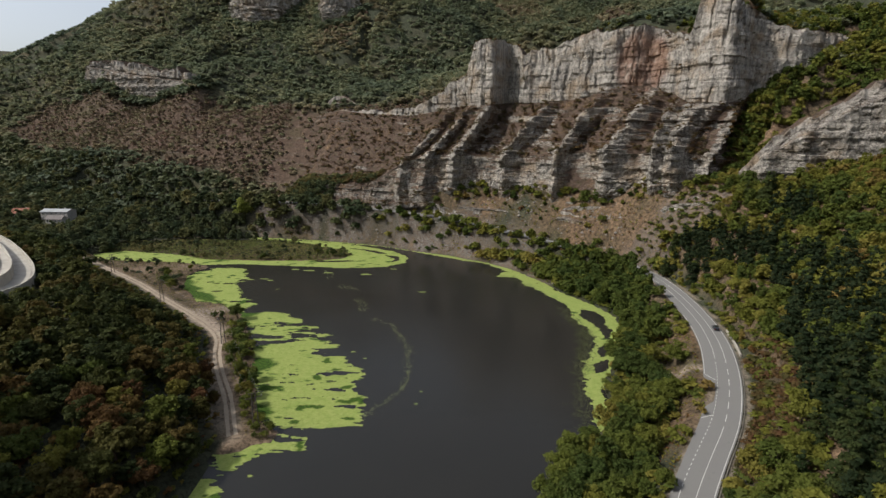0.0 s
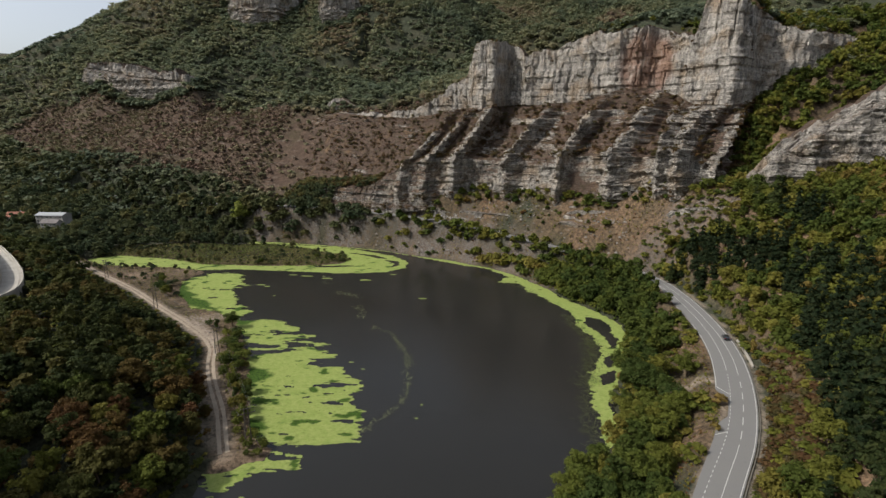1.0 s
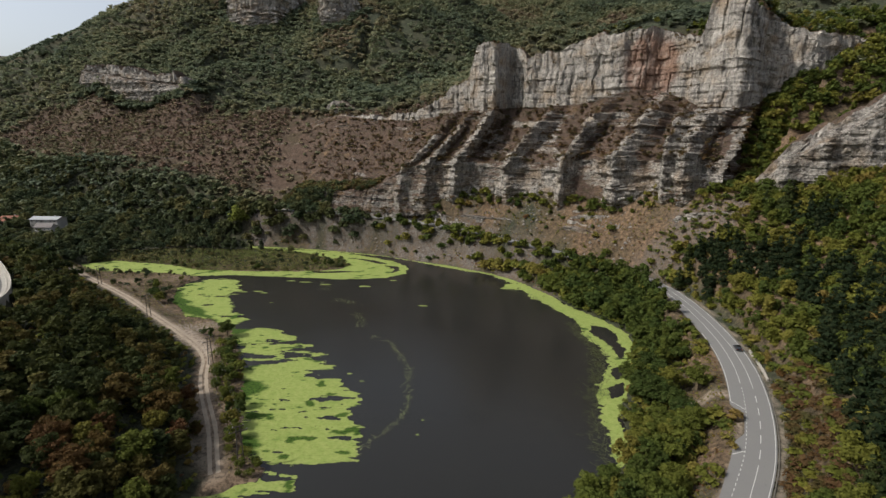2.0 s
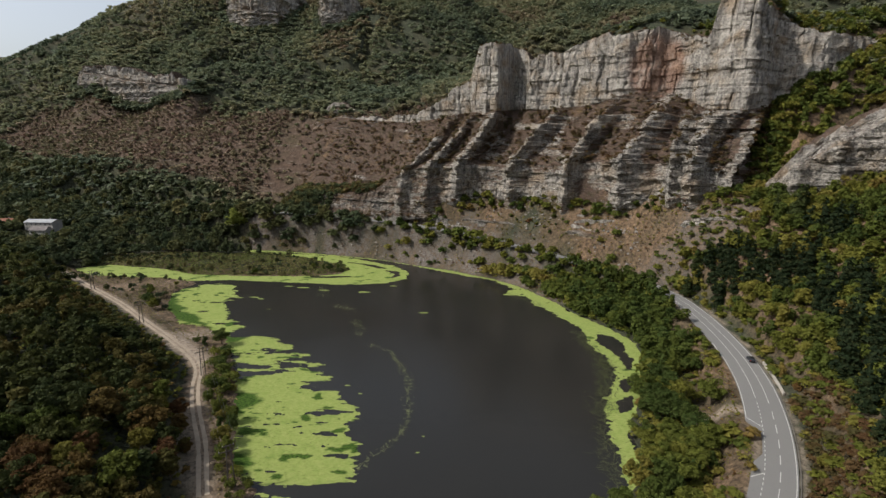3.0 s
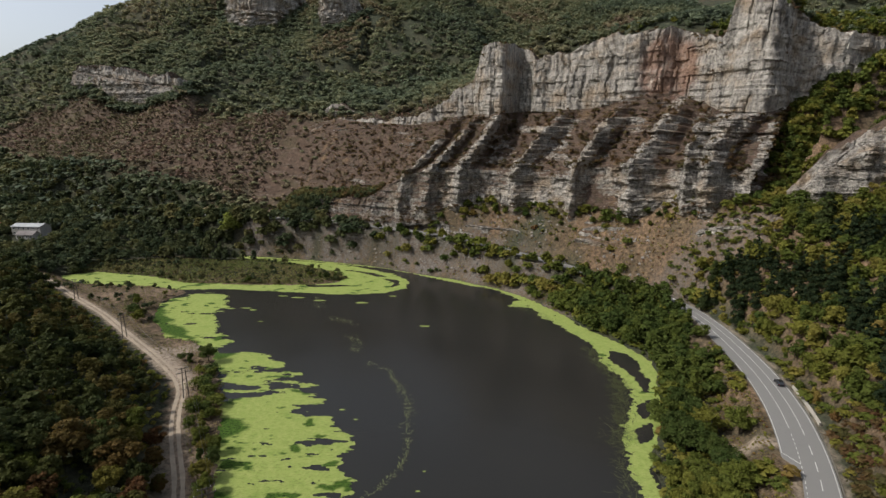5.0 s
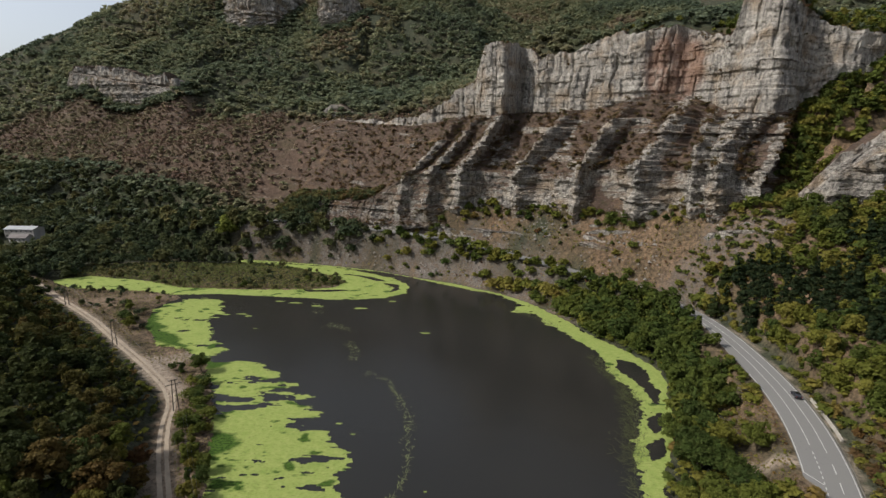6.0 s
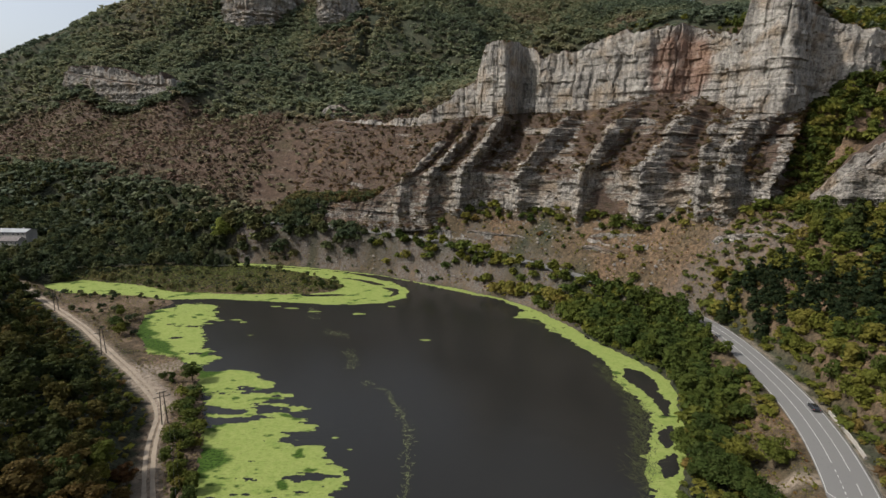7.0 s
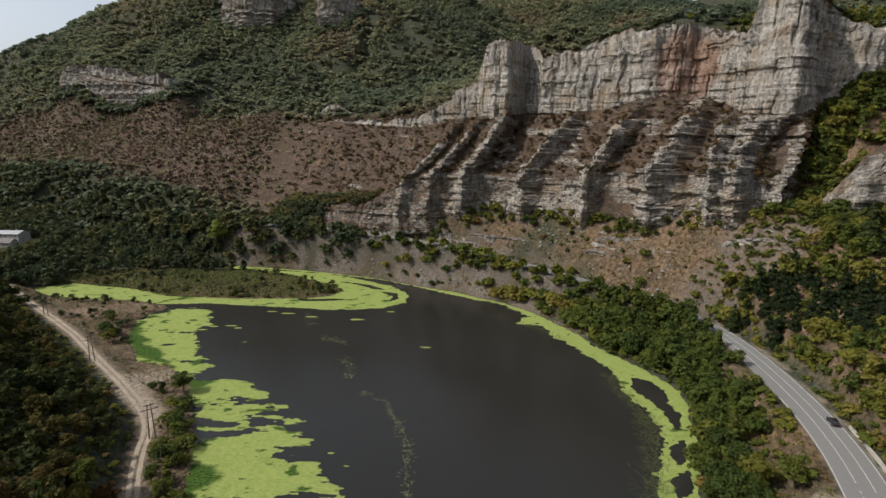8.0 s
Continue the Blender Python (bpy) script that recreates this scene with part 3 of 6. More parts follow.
dry = np.maximum(dry, bankside * np.clip(0.75 + n15, 0, 1))
scree = between * (d_river < 26) * np.clip(0.55 + 1.3 * n15 + 0.8 * fbm(GX, GY, 6, 3, 33), 0, 1) * step(58, 46, GX)
scree = np.maximum(scree, between * step(0.15, 0.4, n40) * 0.6)
scree = scree * np.where(GX < -80, 1 - brown, 1.0)
dirt = np.maximum(step(2.6, 1.2, d_track + 0.7 * n15) * 0.45, step(1.9, 1.2, d_track + 0.5 * n15) * 0.75 * step(160, 172, GY))
dirt = np.maximum(dirt, step(5.0, 2.5, to_line(GX, GY, [(-104, 194), (-86, 177)])[0] + 2.5 * n15) * 0.85)
dirt = np.maximum(dirt, step(6, 3, to_line(GX, GY, [(-108, 201), (-101, 204), (-95, 209)])[0] + 3 * n15) * 0.8)
dirt = np.maximum(dirt, step(4, 1.5, to_line(GX, GY, [(-74, 150), (-66, 128), (-58, 118)])[0] + 2.5 * n15) * 0.45)
dirt = np.maximum(dirt, step(2.2, 0.8, to_line(GX, GY, [(82, 141), (75, 145), (70, 148)])[0] + 1.5 * n15) * 0.8)
dirt = np.maximum(dirt, step(0.9, 0.6, np.abs(d_road - 4.6)) * 0.6 * (GY > 60) * (GY < 240))
dirt = np.maximum(dirt, meadow * np.clip(0.12 + 0.3 * n15, 0, 0.3))
terrain = mesh_from("ground", np.stack([GX.ravel(), GY.ravel(), H.ravel()], 1), grid_faces(rows, cols), GROUND, True,
                    {"dry": dry.ravel(), "red": (brown * np.where(GX < -80, 1.0, 1 - between)).ravel(), "scree": scree.ravel(), "dirt": dirt.ravel()})
tagged(terrain, "hilly river valley floor with dry grass and scree slopes", "ground", kind="structure")

# ---- river ----
river = mesh_from("water", [(-420, -500, 0), (260, -500, 0), (260, 420, 0), (-420, 420, 0)], [(0, 1, 2, 3)], WATER)
tagged(river, "still dark grey-brown river water in the bend", "water", kind="structure")

# ---- duckweed on the river ----
MAT_MEADOW = [(-133, 274), (-115, 271), (-107, 253), (-111, 249), (-105, 237), (-98, 224), (-87, 214.5), (-90, 207), (-100, 210), (-112, 212), (-126, 226), (-136, 234), (-142, 248), (-138.5, 259)]
MAT_ISLES = [
    [(-93, 207), (-86, 202), (-77, 202), (-68.5, 200.5), (-59, 193), (-67, 189), (-79, 188.5), (-88, 191)],
    [(-79, 186), (-70.5, 188), (-61, 187.8), (-51, 187), (-57, 183.5), (-62, 179.7), (-68, 177.3), (-76, 180.5)],
    [(-74, 176.6), (-65, 177), (-60.5, 179), (-60, 174.8), (-64, 173), (-72, 171.6)],
    [(-55, 181.8), (-48, 181.5), (-44, 180), (-49, 178.8)],
]
MAT_MAIN = [(-70, 168), (-61, 172.5), (-49.5, 176.6), (-40, 170.3), (-46, 164), (-37, 161), (-31.5, 154.5), (-27.2, 149.5), (-27, 138.5), (-24.1, 132), (-22.6, 121.8), (-30.6, 117.7), (-37.5, 115.5), (-44, 118), (-54, 119.5), (-62, 138), (-68, 155)]
MAT_FOOT = [
    [(-56, 107.6), (-48.6, 110.2), (-44, 112.4), (-43, 116), (-37, 115), (-33, 116.7), (-35.9, 110.3), (-43.6, 107.7), (-47, 106), (-47.3, 102.5), (-50.4, 100.6), (-55, 104)],
    [(-50.5, 99.8), (-53, 98), (-52.5, 95), (-50.4, 92), (-55, 89), (-57, 97)],
]
MAT_SPIT = [(-226, 284), (-200, 281), (-160, 278.5), (-143, 278.5), (-128, 280.5), (-100.7, 279.6), (-66.4, 275.2), (-47, 276), (-34.8, 279.5), (-26, 288.7), (-25, 298), (-28, 306), (-37, 317), (-52, 327), (-70, 336.5), (-100, 344), (-140, 352), (-150, 340), (-110, 331), (-70, 310), (-66, 300), (-80, 296), (-148, 296), (-170, 304), (-180, 314), (-208, 314), (-226, 306)]
FRINGE = [(36.5, 117.5), (41, 120.5), (42.4, 130), (45, 147.8), (47, 156), (51, 166.6), (56, 174), (57.2, 180), (57.5, 188.7), (54.7, 195.3), (53.6, 202.5), (54.6, 214.8), (51, 226.3), (43.8, 242), (40, 248), (37.5, 258.8), (27.6, 262.4), (33.5, 273), (20.3, 289), (-2.2, 302), (-34, 324), (-56, 333), (-76, 339), (-100, 345), (-140, 353), (-140, 362), (-60, 342), (10, 306), (46, 282), (62, 246), (85, 212), (74, 170), (62, 140), (50, 112)]
OPEN_MAT = [
    [(-86, 190), (-80, 187.5), (-77, 185), (-83, 183.5), (-88, 187)],
    [(-75, 179), (-68, 177.8), (-63, 177.6), (-66, 176.6), (-76, 177)],
    [(-33, 139.5), (-29, 137.8), (-25, 137), (-31, 136.6), (-40, 138.4)],
    [(-38.5, 149.5), (-33, 150.4), (-28.5, 149.8), (-34, 147.8), (-41, 148.6)],
    [(-52, 132.4), (-44, 133.2), (-40, 132.6), (-46, 131.2)],
    [(-47, 118.5), (-43, 117), (-41, 114), (-36.5, 112.5), (-42, 112), (-45, 115)],
    [(-33, 129), (-28, 130), (-26, 128.8), (-30, 128)],
]
OPEN_FRINGE = [
    [(59.5, 211.6), (65.2, 209), (67.6, 203.2), (65.5, 194), (66, 187.5), (63, 178.5), (60.4, 179.8), (61.8, 188.9), (60.4, 196.2), (57.3, 202.7)],
    [(56.2, 171.7), (61.5, 174.4), (58, 165.7), (55.3, 164.4), (54.9, 167.9)],
    [(50.5, 157.9), (57, 162.4), (54.4, 153.6), (49.8, 152)],
    [(47.5, 141), (50.5, 143), (50, 136), (48.2, 134)],
    [(52.5, 247), (54.3, 247.5), (55.5, 238), (54, 237)],
]
OPEN_SPIT = [
    [(-36.5, 305), (-31, 303), (-29, 294), (-34, 289), (-33, 297), (-41, 306)],
    [(-62, 323), (-48, 318), (-38, 309), (-44, 310), (-56, 318), (-70, 325)],
    [(-78, 288), (-66, 287.5), (-55, 291), (-62, 292), (-80, 290.5)],
]
DEEP_MAT = [
    [(-134, 232.7), (-142, 247.5), (-136.8, 253), (-123.5, 236), (-112.6, 224.6), (-98, 210), (-116, 218)],
    [(-70, 160), (-60, 159), (-57, 152), (-60, 146), (-64, 146)],
    [(-58, 133), (-52, 131), (-48, 122), (-56, 119)],
    [(-90, 205), (-82, 202), (-84, 196), (-92, 200)],
]


def weed_sheet(name, polys, holes, deep_polys, x0, x1, y0, y1, cell, label, ragged, lie=0.28, hold=0.42, turn=0.0, patches=0.36, others=()):
    """A floating sheet of weed over some outlines, with ragged edges, open holes and darker patches."""
    x, y = np.meshgrid(np.arange(x0, x1, cell), np.arange(y0, y1, cell))
    c, s = math.cos(radians(turn)), math.sin(radians(turn))
    u, v = (x * c + y * s) * lie, -x * s + y * c
    reach = np.max([np.minimum(-signed(x, y, p), 25) for p in polys], axis=0)
    f = reach + ragged * (2.0 * fbm(u, v, 4, 5, 41, 0.65) + 2.2 * fbm(u * 0.6, v, 1.1, 4, 42, 0.7))
    if others:
        f = np.minimum(f, reach - np.max([np.minimum(-signed(x, y, p), 25) for p in others], axis=0) - 0.2)
    gaps = fbm(u, v, 3.6, 6, 43, 0.62) - hold
    f = np.minimum(f, -gaps * 6)
    for p in holes:
        f = np.minimum(f, signed(x, y, p) + ragged * (1.3 * fbm(u, v, 2.2, 5, 44, 0.65) + 1.1 * fbm(u * 0.6, v, 0.9, 4, 49, 0.7)))
    on_land = signed(x, y, RIVER)
    f = np.minimum(f, 2.0 - on_land)
    full = (f[:-1, :-1] + f[1:, :-1] + f[:-1, 1:] + f[1:, 1:]) / 4 > 0
    fy, fx = np.gradient(f, cell)
    g = np.maximum(np.hypot(fx, fy), 0.25)
    shift = np.clip(-f / g, -0.6 * cell, 0.6 * cell) * (np.abs(f / g) < 1.2 * cell)
    px, py = x + fx / g * shift, y + fy / g * shift
    idx = np.nonzero(full.ravel())[0]
    r, c = idx // full.shape[1], idx % full.shape[1]
    n = x.shape[1]
    faces = np.stack([r * n + c, r * n + c + 1, (r + 1) * n + c + 1, (r + 1) * n + c], 1)
    used, inv = np.unique(faces, return_inverse=True)
    blot = fbm(x * 0.55, y, 2.8, 4, 46, 0.5)
    deep = step(patches, patches + 0.12, blot)
    for p in deep_polys:
        deep = np.maximum(deep, step(0.9, -1.6, signed(x, y, p) + 5 * fbm(x * 0.5, y, 5, 4, 48, 0.6)))
    z = 0.03 + 0.012 * fbm(x, y, 1.5, 2, 47)
    verts = np.stack([px.ravel(), py.ravel(), z.ravel()], 1)[used]
    ob = mesh_from(name, verts, inv.reshape(faces.shape), WEED, True, {"deep": deep.ravel()[used]})
    return tagged(ob, label, "water weed", kind="stuff")


mats = [MAT_MEADOW, *MAT_ISLES, MAT_MAIN, *MAT_FOOT]
for mat_outline, mat_label in zip(mats, ["yellow-green duckweed mat growing out from the grassy meadow"] + 4 * ["small ragged island of yellow-green duckweed"] + ["broad bright yellow-green duckweed mat with open gaps"] + 2 * ["trailing patch of duckweed around the wooded point"]):
    mx, my = [p[0] for p in mat_outline], [p[1] for p in mat_outline]
    weed_sheet("duckweed_mat", [mat_outline], OPEN_MAT, DEEP_MAT, min(mx) - 4, min(max(mx) + 4, -18), min(my) - 4, max(my) + 4, 0.35, mat_label, 1.7, 0.26, 0.38, 0.0, 0.30, [m for m in mats if m is not mat_outline])
weed_sheet("duckweed_band", [MAT_SPIT], OPEN_SPIT, [], -224, -20, 270, 356, 0.6, "pale green duckweed band along the grassy spit", 0.7, 0.3, 0.6)
weed_sheet("duckweed_fringe", [FRINGE], OPEN_FRINGE, [], -142, 82, 104, 362, 0.45, "ragged green duckweed fringe along the wooded bank", 1.0, 0.45, 0.46, 10.0, 0.5)


def weed_threads(name, label, material, paths, seed):
    """Loose threads of weed on the water: short bent strips thrown about some lines (points, spread, number, length)."""
    r = np.random.default_rng(seed)
    verts, faces = [], []
    for line, spread, many, length, heading in paths:
        p = dense(line, 0.4)
        for k in range(many):
            i = int(r.integers(len(p)))
            a = heading + r.normal() * 0.8
            x, y = p[i, 0] + r.normal() * spread, p[i, 1] + r.normal() * spread * 0.8
            wide, n = 0.03 + 0.07 * r.random() ** 2, 5
            long = length * (0.4 + r.random())
            base = len(verts)
            for j in range(n):
                a += r.normal() * 0.35
                x, y = x + math.cos(a) * long / n, y + math.sin(a) * long / n
                w = wide * math.sin(math.pi * (j + 0.5) / n)
                verts += [(x - math.sin(a) * w, y + math.cos(a) * w, 0.035), (x + math.sin(a) * w, y - math.cos(a) * w, 0.035)]
            faces += [(base + 2 * j, base + 2 * j + 1, base + 2 * j + 3, base + 2 * j + 2) for j in range(n - 1)]
    ob = mesh_from(name, verts, faces, material, True)
    return tagged(ob, label, "water weed", kind="stuff")


SCUM = plain("pale_scum", (0.17, 0.19, 0.075), 0.8, 0.2, 1.0)
DULL_WEED = plain("sunken_weed", (0.082, 0.092, 0.038), 0.9, 0.25, 1.0, 0.1)
weed_threads("floating_scum", "thin broken streak of pale weed threads drifting on the river", SCUM, [
    ([(-68.6, 269), (-66, 262), (-63, 255)], 1.1, 40, 2.2, 1.4),
    ([(-54.4, 241), (-50, 237), (-46.5, 234.5)], 1.5, 60, 2.4, 1.2),
    ([(-42.2, 222.6), (-38, 215), (-36.2, 205.4)], 0.6, 60, 2.4, 1.6),
    ([(-30.8, 196.8), (-28.7, 195.1)], 0.5, 14, 1.6, 2.4),
    ([(-26.6, 193), (-21.9, 191.4), (-20.1, 186), (-17.2, 179.4)], 0.3, 90, 1.3, 2.1),
    ([(-17.2, 179.4), (-14.9, 172.6), (-13.3, 166.4), (-12.8, 158), (-12, 150)], 0.6, 150, 1.4, 1.7),
    ([(-12, 150), (-13.2, 138.9), (-16.1, 133.9), (-20.1, 127.7), (-22.6, 122.5)], 0.2, 130, 1.3, 1.1)], 3)
weed_threads("sunken_weed", "dull olive weed threads below the edge of the duckweed fringe", DULL_WEED, [
    ([(52.4, 213), (53, 200), (55, 190), (55, 180)], 1.3, 500, 2.6, 1.8),
    ([(55, 184), (52.5, 172), (48, 160), (45, 151)], 1.7, 620, 2.8, 1.7),
    ([(45, 151), (41.5, 138), (40, 126), (37, 118)], 1.3, 300, 2.2, 1.7),
    ([(27, 262), (32, 258), (38, 252), (43, 243)], 1.2, 160, 2.6, 0.6)], 4)


def weed_rafts():
    """Small rafts of duckweed, loose on the water."""
    verts, faces = [], []
    for i, (cx, cy, a, b) in enumerate([(-12.3, 233.5, 2.3, 0.7), (-45, 262.5, 3.2, 1.1), (-31, 274, 2.0, 0.7), (-97, 252, 2.6, 0.6), (-93, 249.5, 2.0, 0.7), (-104, 251, 2.4, 0.6), (-108, 247, 3.0, 0.6), (-86, 271, 2.5, 0.6), (-78, 269, 4.0, 0.8), (-66, 265, 3.2, 0.7), (-84, 235, 1.2, 0.3), (-46, 106, 0.7, 0.5), (-48, 103, 0.9, 0.5), (-44, 99, 0.7, 0.4), (-50, 95, 0.8, 0.6), (-7, 138, 0.4, 0.3), (-8, 131, 0.5, 0.25), (-28, 160, 0.6, 0.3), (-33, 165, 0.9, 0.4)]):
        n = 14
        k = np.arange(n) / n * 2 * math.pi
        r = 1 + 0.5 * fbm(np.cos(k) * 2 + i, np.sin(k) * 2, 1.0, 3, i)
        base = len(verts)
        verts.extend([(cx, cy, 0.045)] + [(cx + a * r[j] * math.cos(k[j]), cy + b * r[j] * math.sin(k[j]), 0.035) for j in range(n)])
        faces.extend([(base, base + 1 + j, base + 1 + (j + 1) % n) for j in range(n)])
    ob = mesh_from("weed_rafts", verts, faces, WEED, True, {"deep": np.zeros(len(verts))})
    return tagged(ob, "small loose rafts of pale duckweed on the open water", "water weed", kind="stuff")


weed_rafts()


# ---- rock walls ----
def sheet(name, plan, label, material, fine, ribs=(), beds=1.0, fade=14.0, cap=22.0, soil_side=None, bare=False, rag=1.0, skirt_out=1.2, skirt_down=4.0, rounds=6):
    """A rock wall from matched lines: plan rows are (foot x, y, z, step z, upper x, y, z, rim z). Returns it and its surface grid."""
    p = np.array(plan, float)
    d = np.concatenate([[0], np.cumsum(0.5 * np.hypot(np.diff(p[:, 0]), np.diff(p[:, 1])) + 0.5 * np.hypot(np.diff(p[:, 4]), np.diff(p[:, 5])))])
    s = np.arange(0, d[-1], fine)
    q = np.interp(s, d, np.arange(len(p)))
    c = np.stack([np.interp(s, d, p[:, k]) for k in range(8)], 1)
    c = soften(c, rounds)
    smooth_foot = soften(c[:, :2], 200)
    t = np.gradient(smooth_foot, axis=0)
    out = np.stack([t[:, 1], -t[:, 0]], 1)
    out /= np.linalg.norm(out, axis=1, keepdims=True)
    # profile: (share of the way in, height) in five stages
    skirt = np.linspace(0, 1, 6 if skirt_down < 8 else 20)
    low_n = int(np.mean(c[:, 3] - c[:, 2]) / fine) + 4
    mid_n = int(np.mean(np.hypot(c[:, 6] - c[:, 3], np.hypot(c[:, 4] - c[:, 0], c[:, 5] - c[:, 1]))) / fine) + 4
    top_n = int(np.max(c[:, 7] - c[:, 6]) / fine * 0.8) + 4
    rows_v = []
    zone = []
    foot_in = 0.10
    for v in skirt[:-1]:
        rows_v.append((np.full(len(s), skirt_out * (1 - v)), 0 * s, c[:, 2] - skirt_down * (1 - v)))
        zone.append((0, v))
    for v in np.linspace(0, 1, low_n)[:-1]:
        rows_v.append((0 * s, foot_in * v + 0 * s, c[:, 2] + (c[:, 3] - c[:, 2]) * v))
        zone.append((1, v))
    cuts = np.cumsum(np.concatenate([[0], 0.5 + np.random.default_rng(17).random(11)]))
    cuts /= cuts[-1]

    def on_rib(v):
        """How far each place along the wall lies on a rib, at a share of the middle slope."""
        out_ = 0 * s
        for q0, q1, width, amp, head in ribs:
            mid = np.interp(q0 + (q1 - q0) * v, np.arange(len(p)), d)
            out_ = np.maximum(out_, np.clip(1.5 * (1 - np.abs(s - mid) / width), 0, 1))
        return out_
    for v in np.linspace(0, 1, mid_n)[:-1]:
        k = int(np.searchsorted(cuts, v, side="right")) - 1
        w = (v - cuts[k]) / (cuts[k + 1] - cuts[k])
        rise, tread = min(1, w / 0.6), max(0, (w - 0.6) / 0.4)
        hold = np.clip(0.05 + 0.3 * fbm(s, s * 0 + 40 * cuts[k], 16, 3, 64) + 0.9 * on_rib(v), 0, 1)
        vz = v + hold * (cuts[k] + rise * (cuts[k + 1] - cuts[k]) - v)
        vs = v + hold * (cuts[k] + tread * (cuts[k + 1] - cuts[k]) - v)
        rows_v.append((0 * s, foot_in + (0.985 - foot_in) * vs, c[:, 3] + (c[:, 6] - c[:, 3]) * (0.80 * vz + 0.20 * vz * vz)))
        zone.append((2, v))
    for v in np.linspace(0, 1, top_n):
        rows_v.append((0 * s, 0.985 + 0.03 * v + 0 * s, c[:, 6] + (c[:, 7] - c[:, 6]) * v))
        zone.append((3, v))
    for v in (0.12, 0.3, 0.6, 1.0):
        rows_v.append((-cap * v + 0 * s, 1.015 + 0 * s, c[:, 7] + 1.2 * math.sin(v * 3.1) - 4 * v * v))
        zone.append((4, v))
    push = np.stack([r[0] for r in rows_v])
    share = np.stack([r[1] for r in rows_v])
    z = np.stack([r[2] for r in rows_v])
    zn = np.array([a for a, _ in zone])[:, None]
    zv = np.array([b for _, b in zone])[:, None]
    S, Q = np.broadcast_to(s, z.shape), np.broadcast_to(q, z.shape)
    x = c[:, 0] + (c[:, 4] - c[:, 0]) * share
    y = c[:, 1] + (c[:, 5] - c[:, 1]) * share
    # ribs that run down the middle slope and stand out as pillars below
    high = np.where(zn == 0, 0.0, np.where(zn == 1, 0.0, np.where(zn == 2, zv, 1.0)))
    rib, crest = np.zeros(z.shape), np.zeros(z.shape)
    for q0, q1, width, amp, head in ribs:
        layer = np.floor(z / 2.6)
        centre = np.interp(q0 + (q1 - q0) * high, np.arange(len(p)), d) + 1.6 * fbm(high * 9, high * 0 + q0, 1.5, 3, 51) + 1.5 * (rnd(layer, layer * 0 + 8) - 0.5)
        wide = width * (1.0 + 0.25 * fbm(S, z, 12, 3, 52) + 0.35 * (rnd(layer, layer * 0 + 9) - 0.5))
        shape = np.clip(1 - np.abs(S - centre) / wide, 0, 1)
        shape = np.where(S > centre, shape ** 1.35, shape)
        notch = 1 + 0.35 * (rnd(layer, layer * 0 + int(10 * q0)) - 0.5)
        rise = np.where(zn == 0, 0.62 * zv, 0) + np.where(zn == 1, 0.62 + 0.2 * zv, np.where(zn == 2, np.interp(zv, [0, 0.3, head - 0.08, head + 0.06, 1], [0.82, 1.0, 0.95, 0.35, 0.2]), np.where(zn == 3, 0.2 * (1 - zv), 0)))
        crest = np.maximum(crest, shape * np.where((zn == 2) & (zv > head), 0.3, 1.0))
        rib = np.maximum(rib, amp * shape * rise * notch * (1 + 0.35 * fbm(S, z, 6, 4, 67, 0.6)))
    gully = np.where(zn == 2, np.sin(math.pi * zv) * 3.0, 0)
    push = push + rib - gully * step(0.3, 0.0, crest)
    rocky = np.where(zn == 2, step(0.22, 0.42, crest), np.where(zn == 0, 0.15 if skirt_down < 8 else 0.7, np.where(zn == 4, 0.1, 1.0)))
    rocky = np.clip(rocky + np.where(zn == 2, step(0.05, 0.35, fbm(S * 0.25, z, 5, 5, 54, 0.6) - (0.3 * step(6.0, 4.0, Q) if len(ribs) > 5 else 0)) * 0.85, 0), 0, 1)
    thin_ledge = step(0.12, 0.3, fbm(S * 0.07, z + 0.02 * S, 2.4, 3, 65, 0.6) + 0.25 * fbm(S, z, 14, 3, 71))
    rocky = np.where(zn == 2, np.maximum(rocky, 0.55 * thin_ledge * step(0.0, 0.3, fbm(S, z, 24, 3, 73) + 0.1)), rocky)
    if len(ribs) > 5:
        rocky = np.where(zn == 1, np.clip(0.62 + crest + 0.9 * fbm(S * 0.5, z, 9, 4, 72), 0.15, 1), rocky)
    if bare:
        rocky = np.where(zn == 2, 0.9, rocky)
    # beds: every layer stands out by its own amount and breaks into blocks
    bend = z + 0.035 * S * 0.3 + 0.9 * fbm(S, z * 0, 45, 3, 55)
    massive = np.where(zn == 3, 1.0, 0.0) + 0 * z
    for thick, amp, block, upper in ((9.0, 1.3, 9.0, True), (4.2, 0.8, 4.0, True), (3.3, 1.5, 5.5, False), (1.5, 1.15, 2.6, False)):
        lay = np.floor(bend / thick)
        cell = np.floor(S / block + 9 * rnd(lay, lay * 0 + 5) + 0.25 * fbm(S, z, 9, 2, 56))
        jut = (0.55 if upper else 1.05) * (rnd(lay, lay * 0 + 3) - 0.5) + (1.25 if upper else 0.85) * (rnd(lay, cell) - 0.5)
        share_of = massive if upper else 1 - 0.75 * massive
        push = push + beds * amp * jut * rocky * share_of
    push = push + beds * rocky * (0.6 * fbm(S, z, 6, 4, 57) + 2.6 * fbm(S, z * 0.25, 20, 3, 58)) + (1 - rocky) * 1.0 * fbm(S, z, 9, 4, 59)
    flute = np.abs(fbm(S + 2 * fbm(S, z, 10, 2, 74), z * 0.07, 7, 3, 75))
    push = push + beds * massive * rocky * (1.6 * (1 - np.clip(flute / 0.28, 0, 1)) * -1 + 1.1 * (rnd(np.floor(bend / 5.5), np.floor(S / 17)) - 0.5))
    crack = np.abs(fbm(S + 3 * fbm(S, z, 14, 2, 61), z * 0.08, 9, 2, 60))
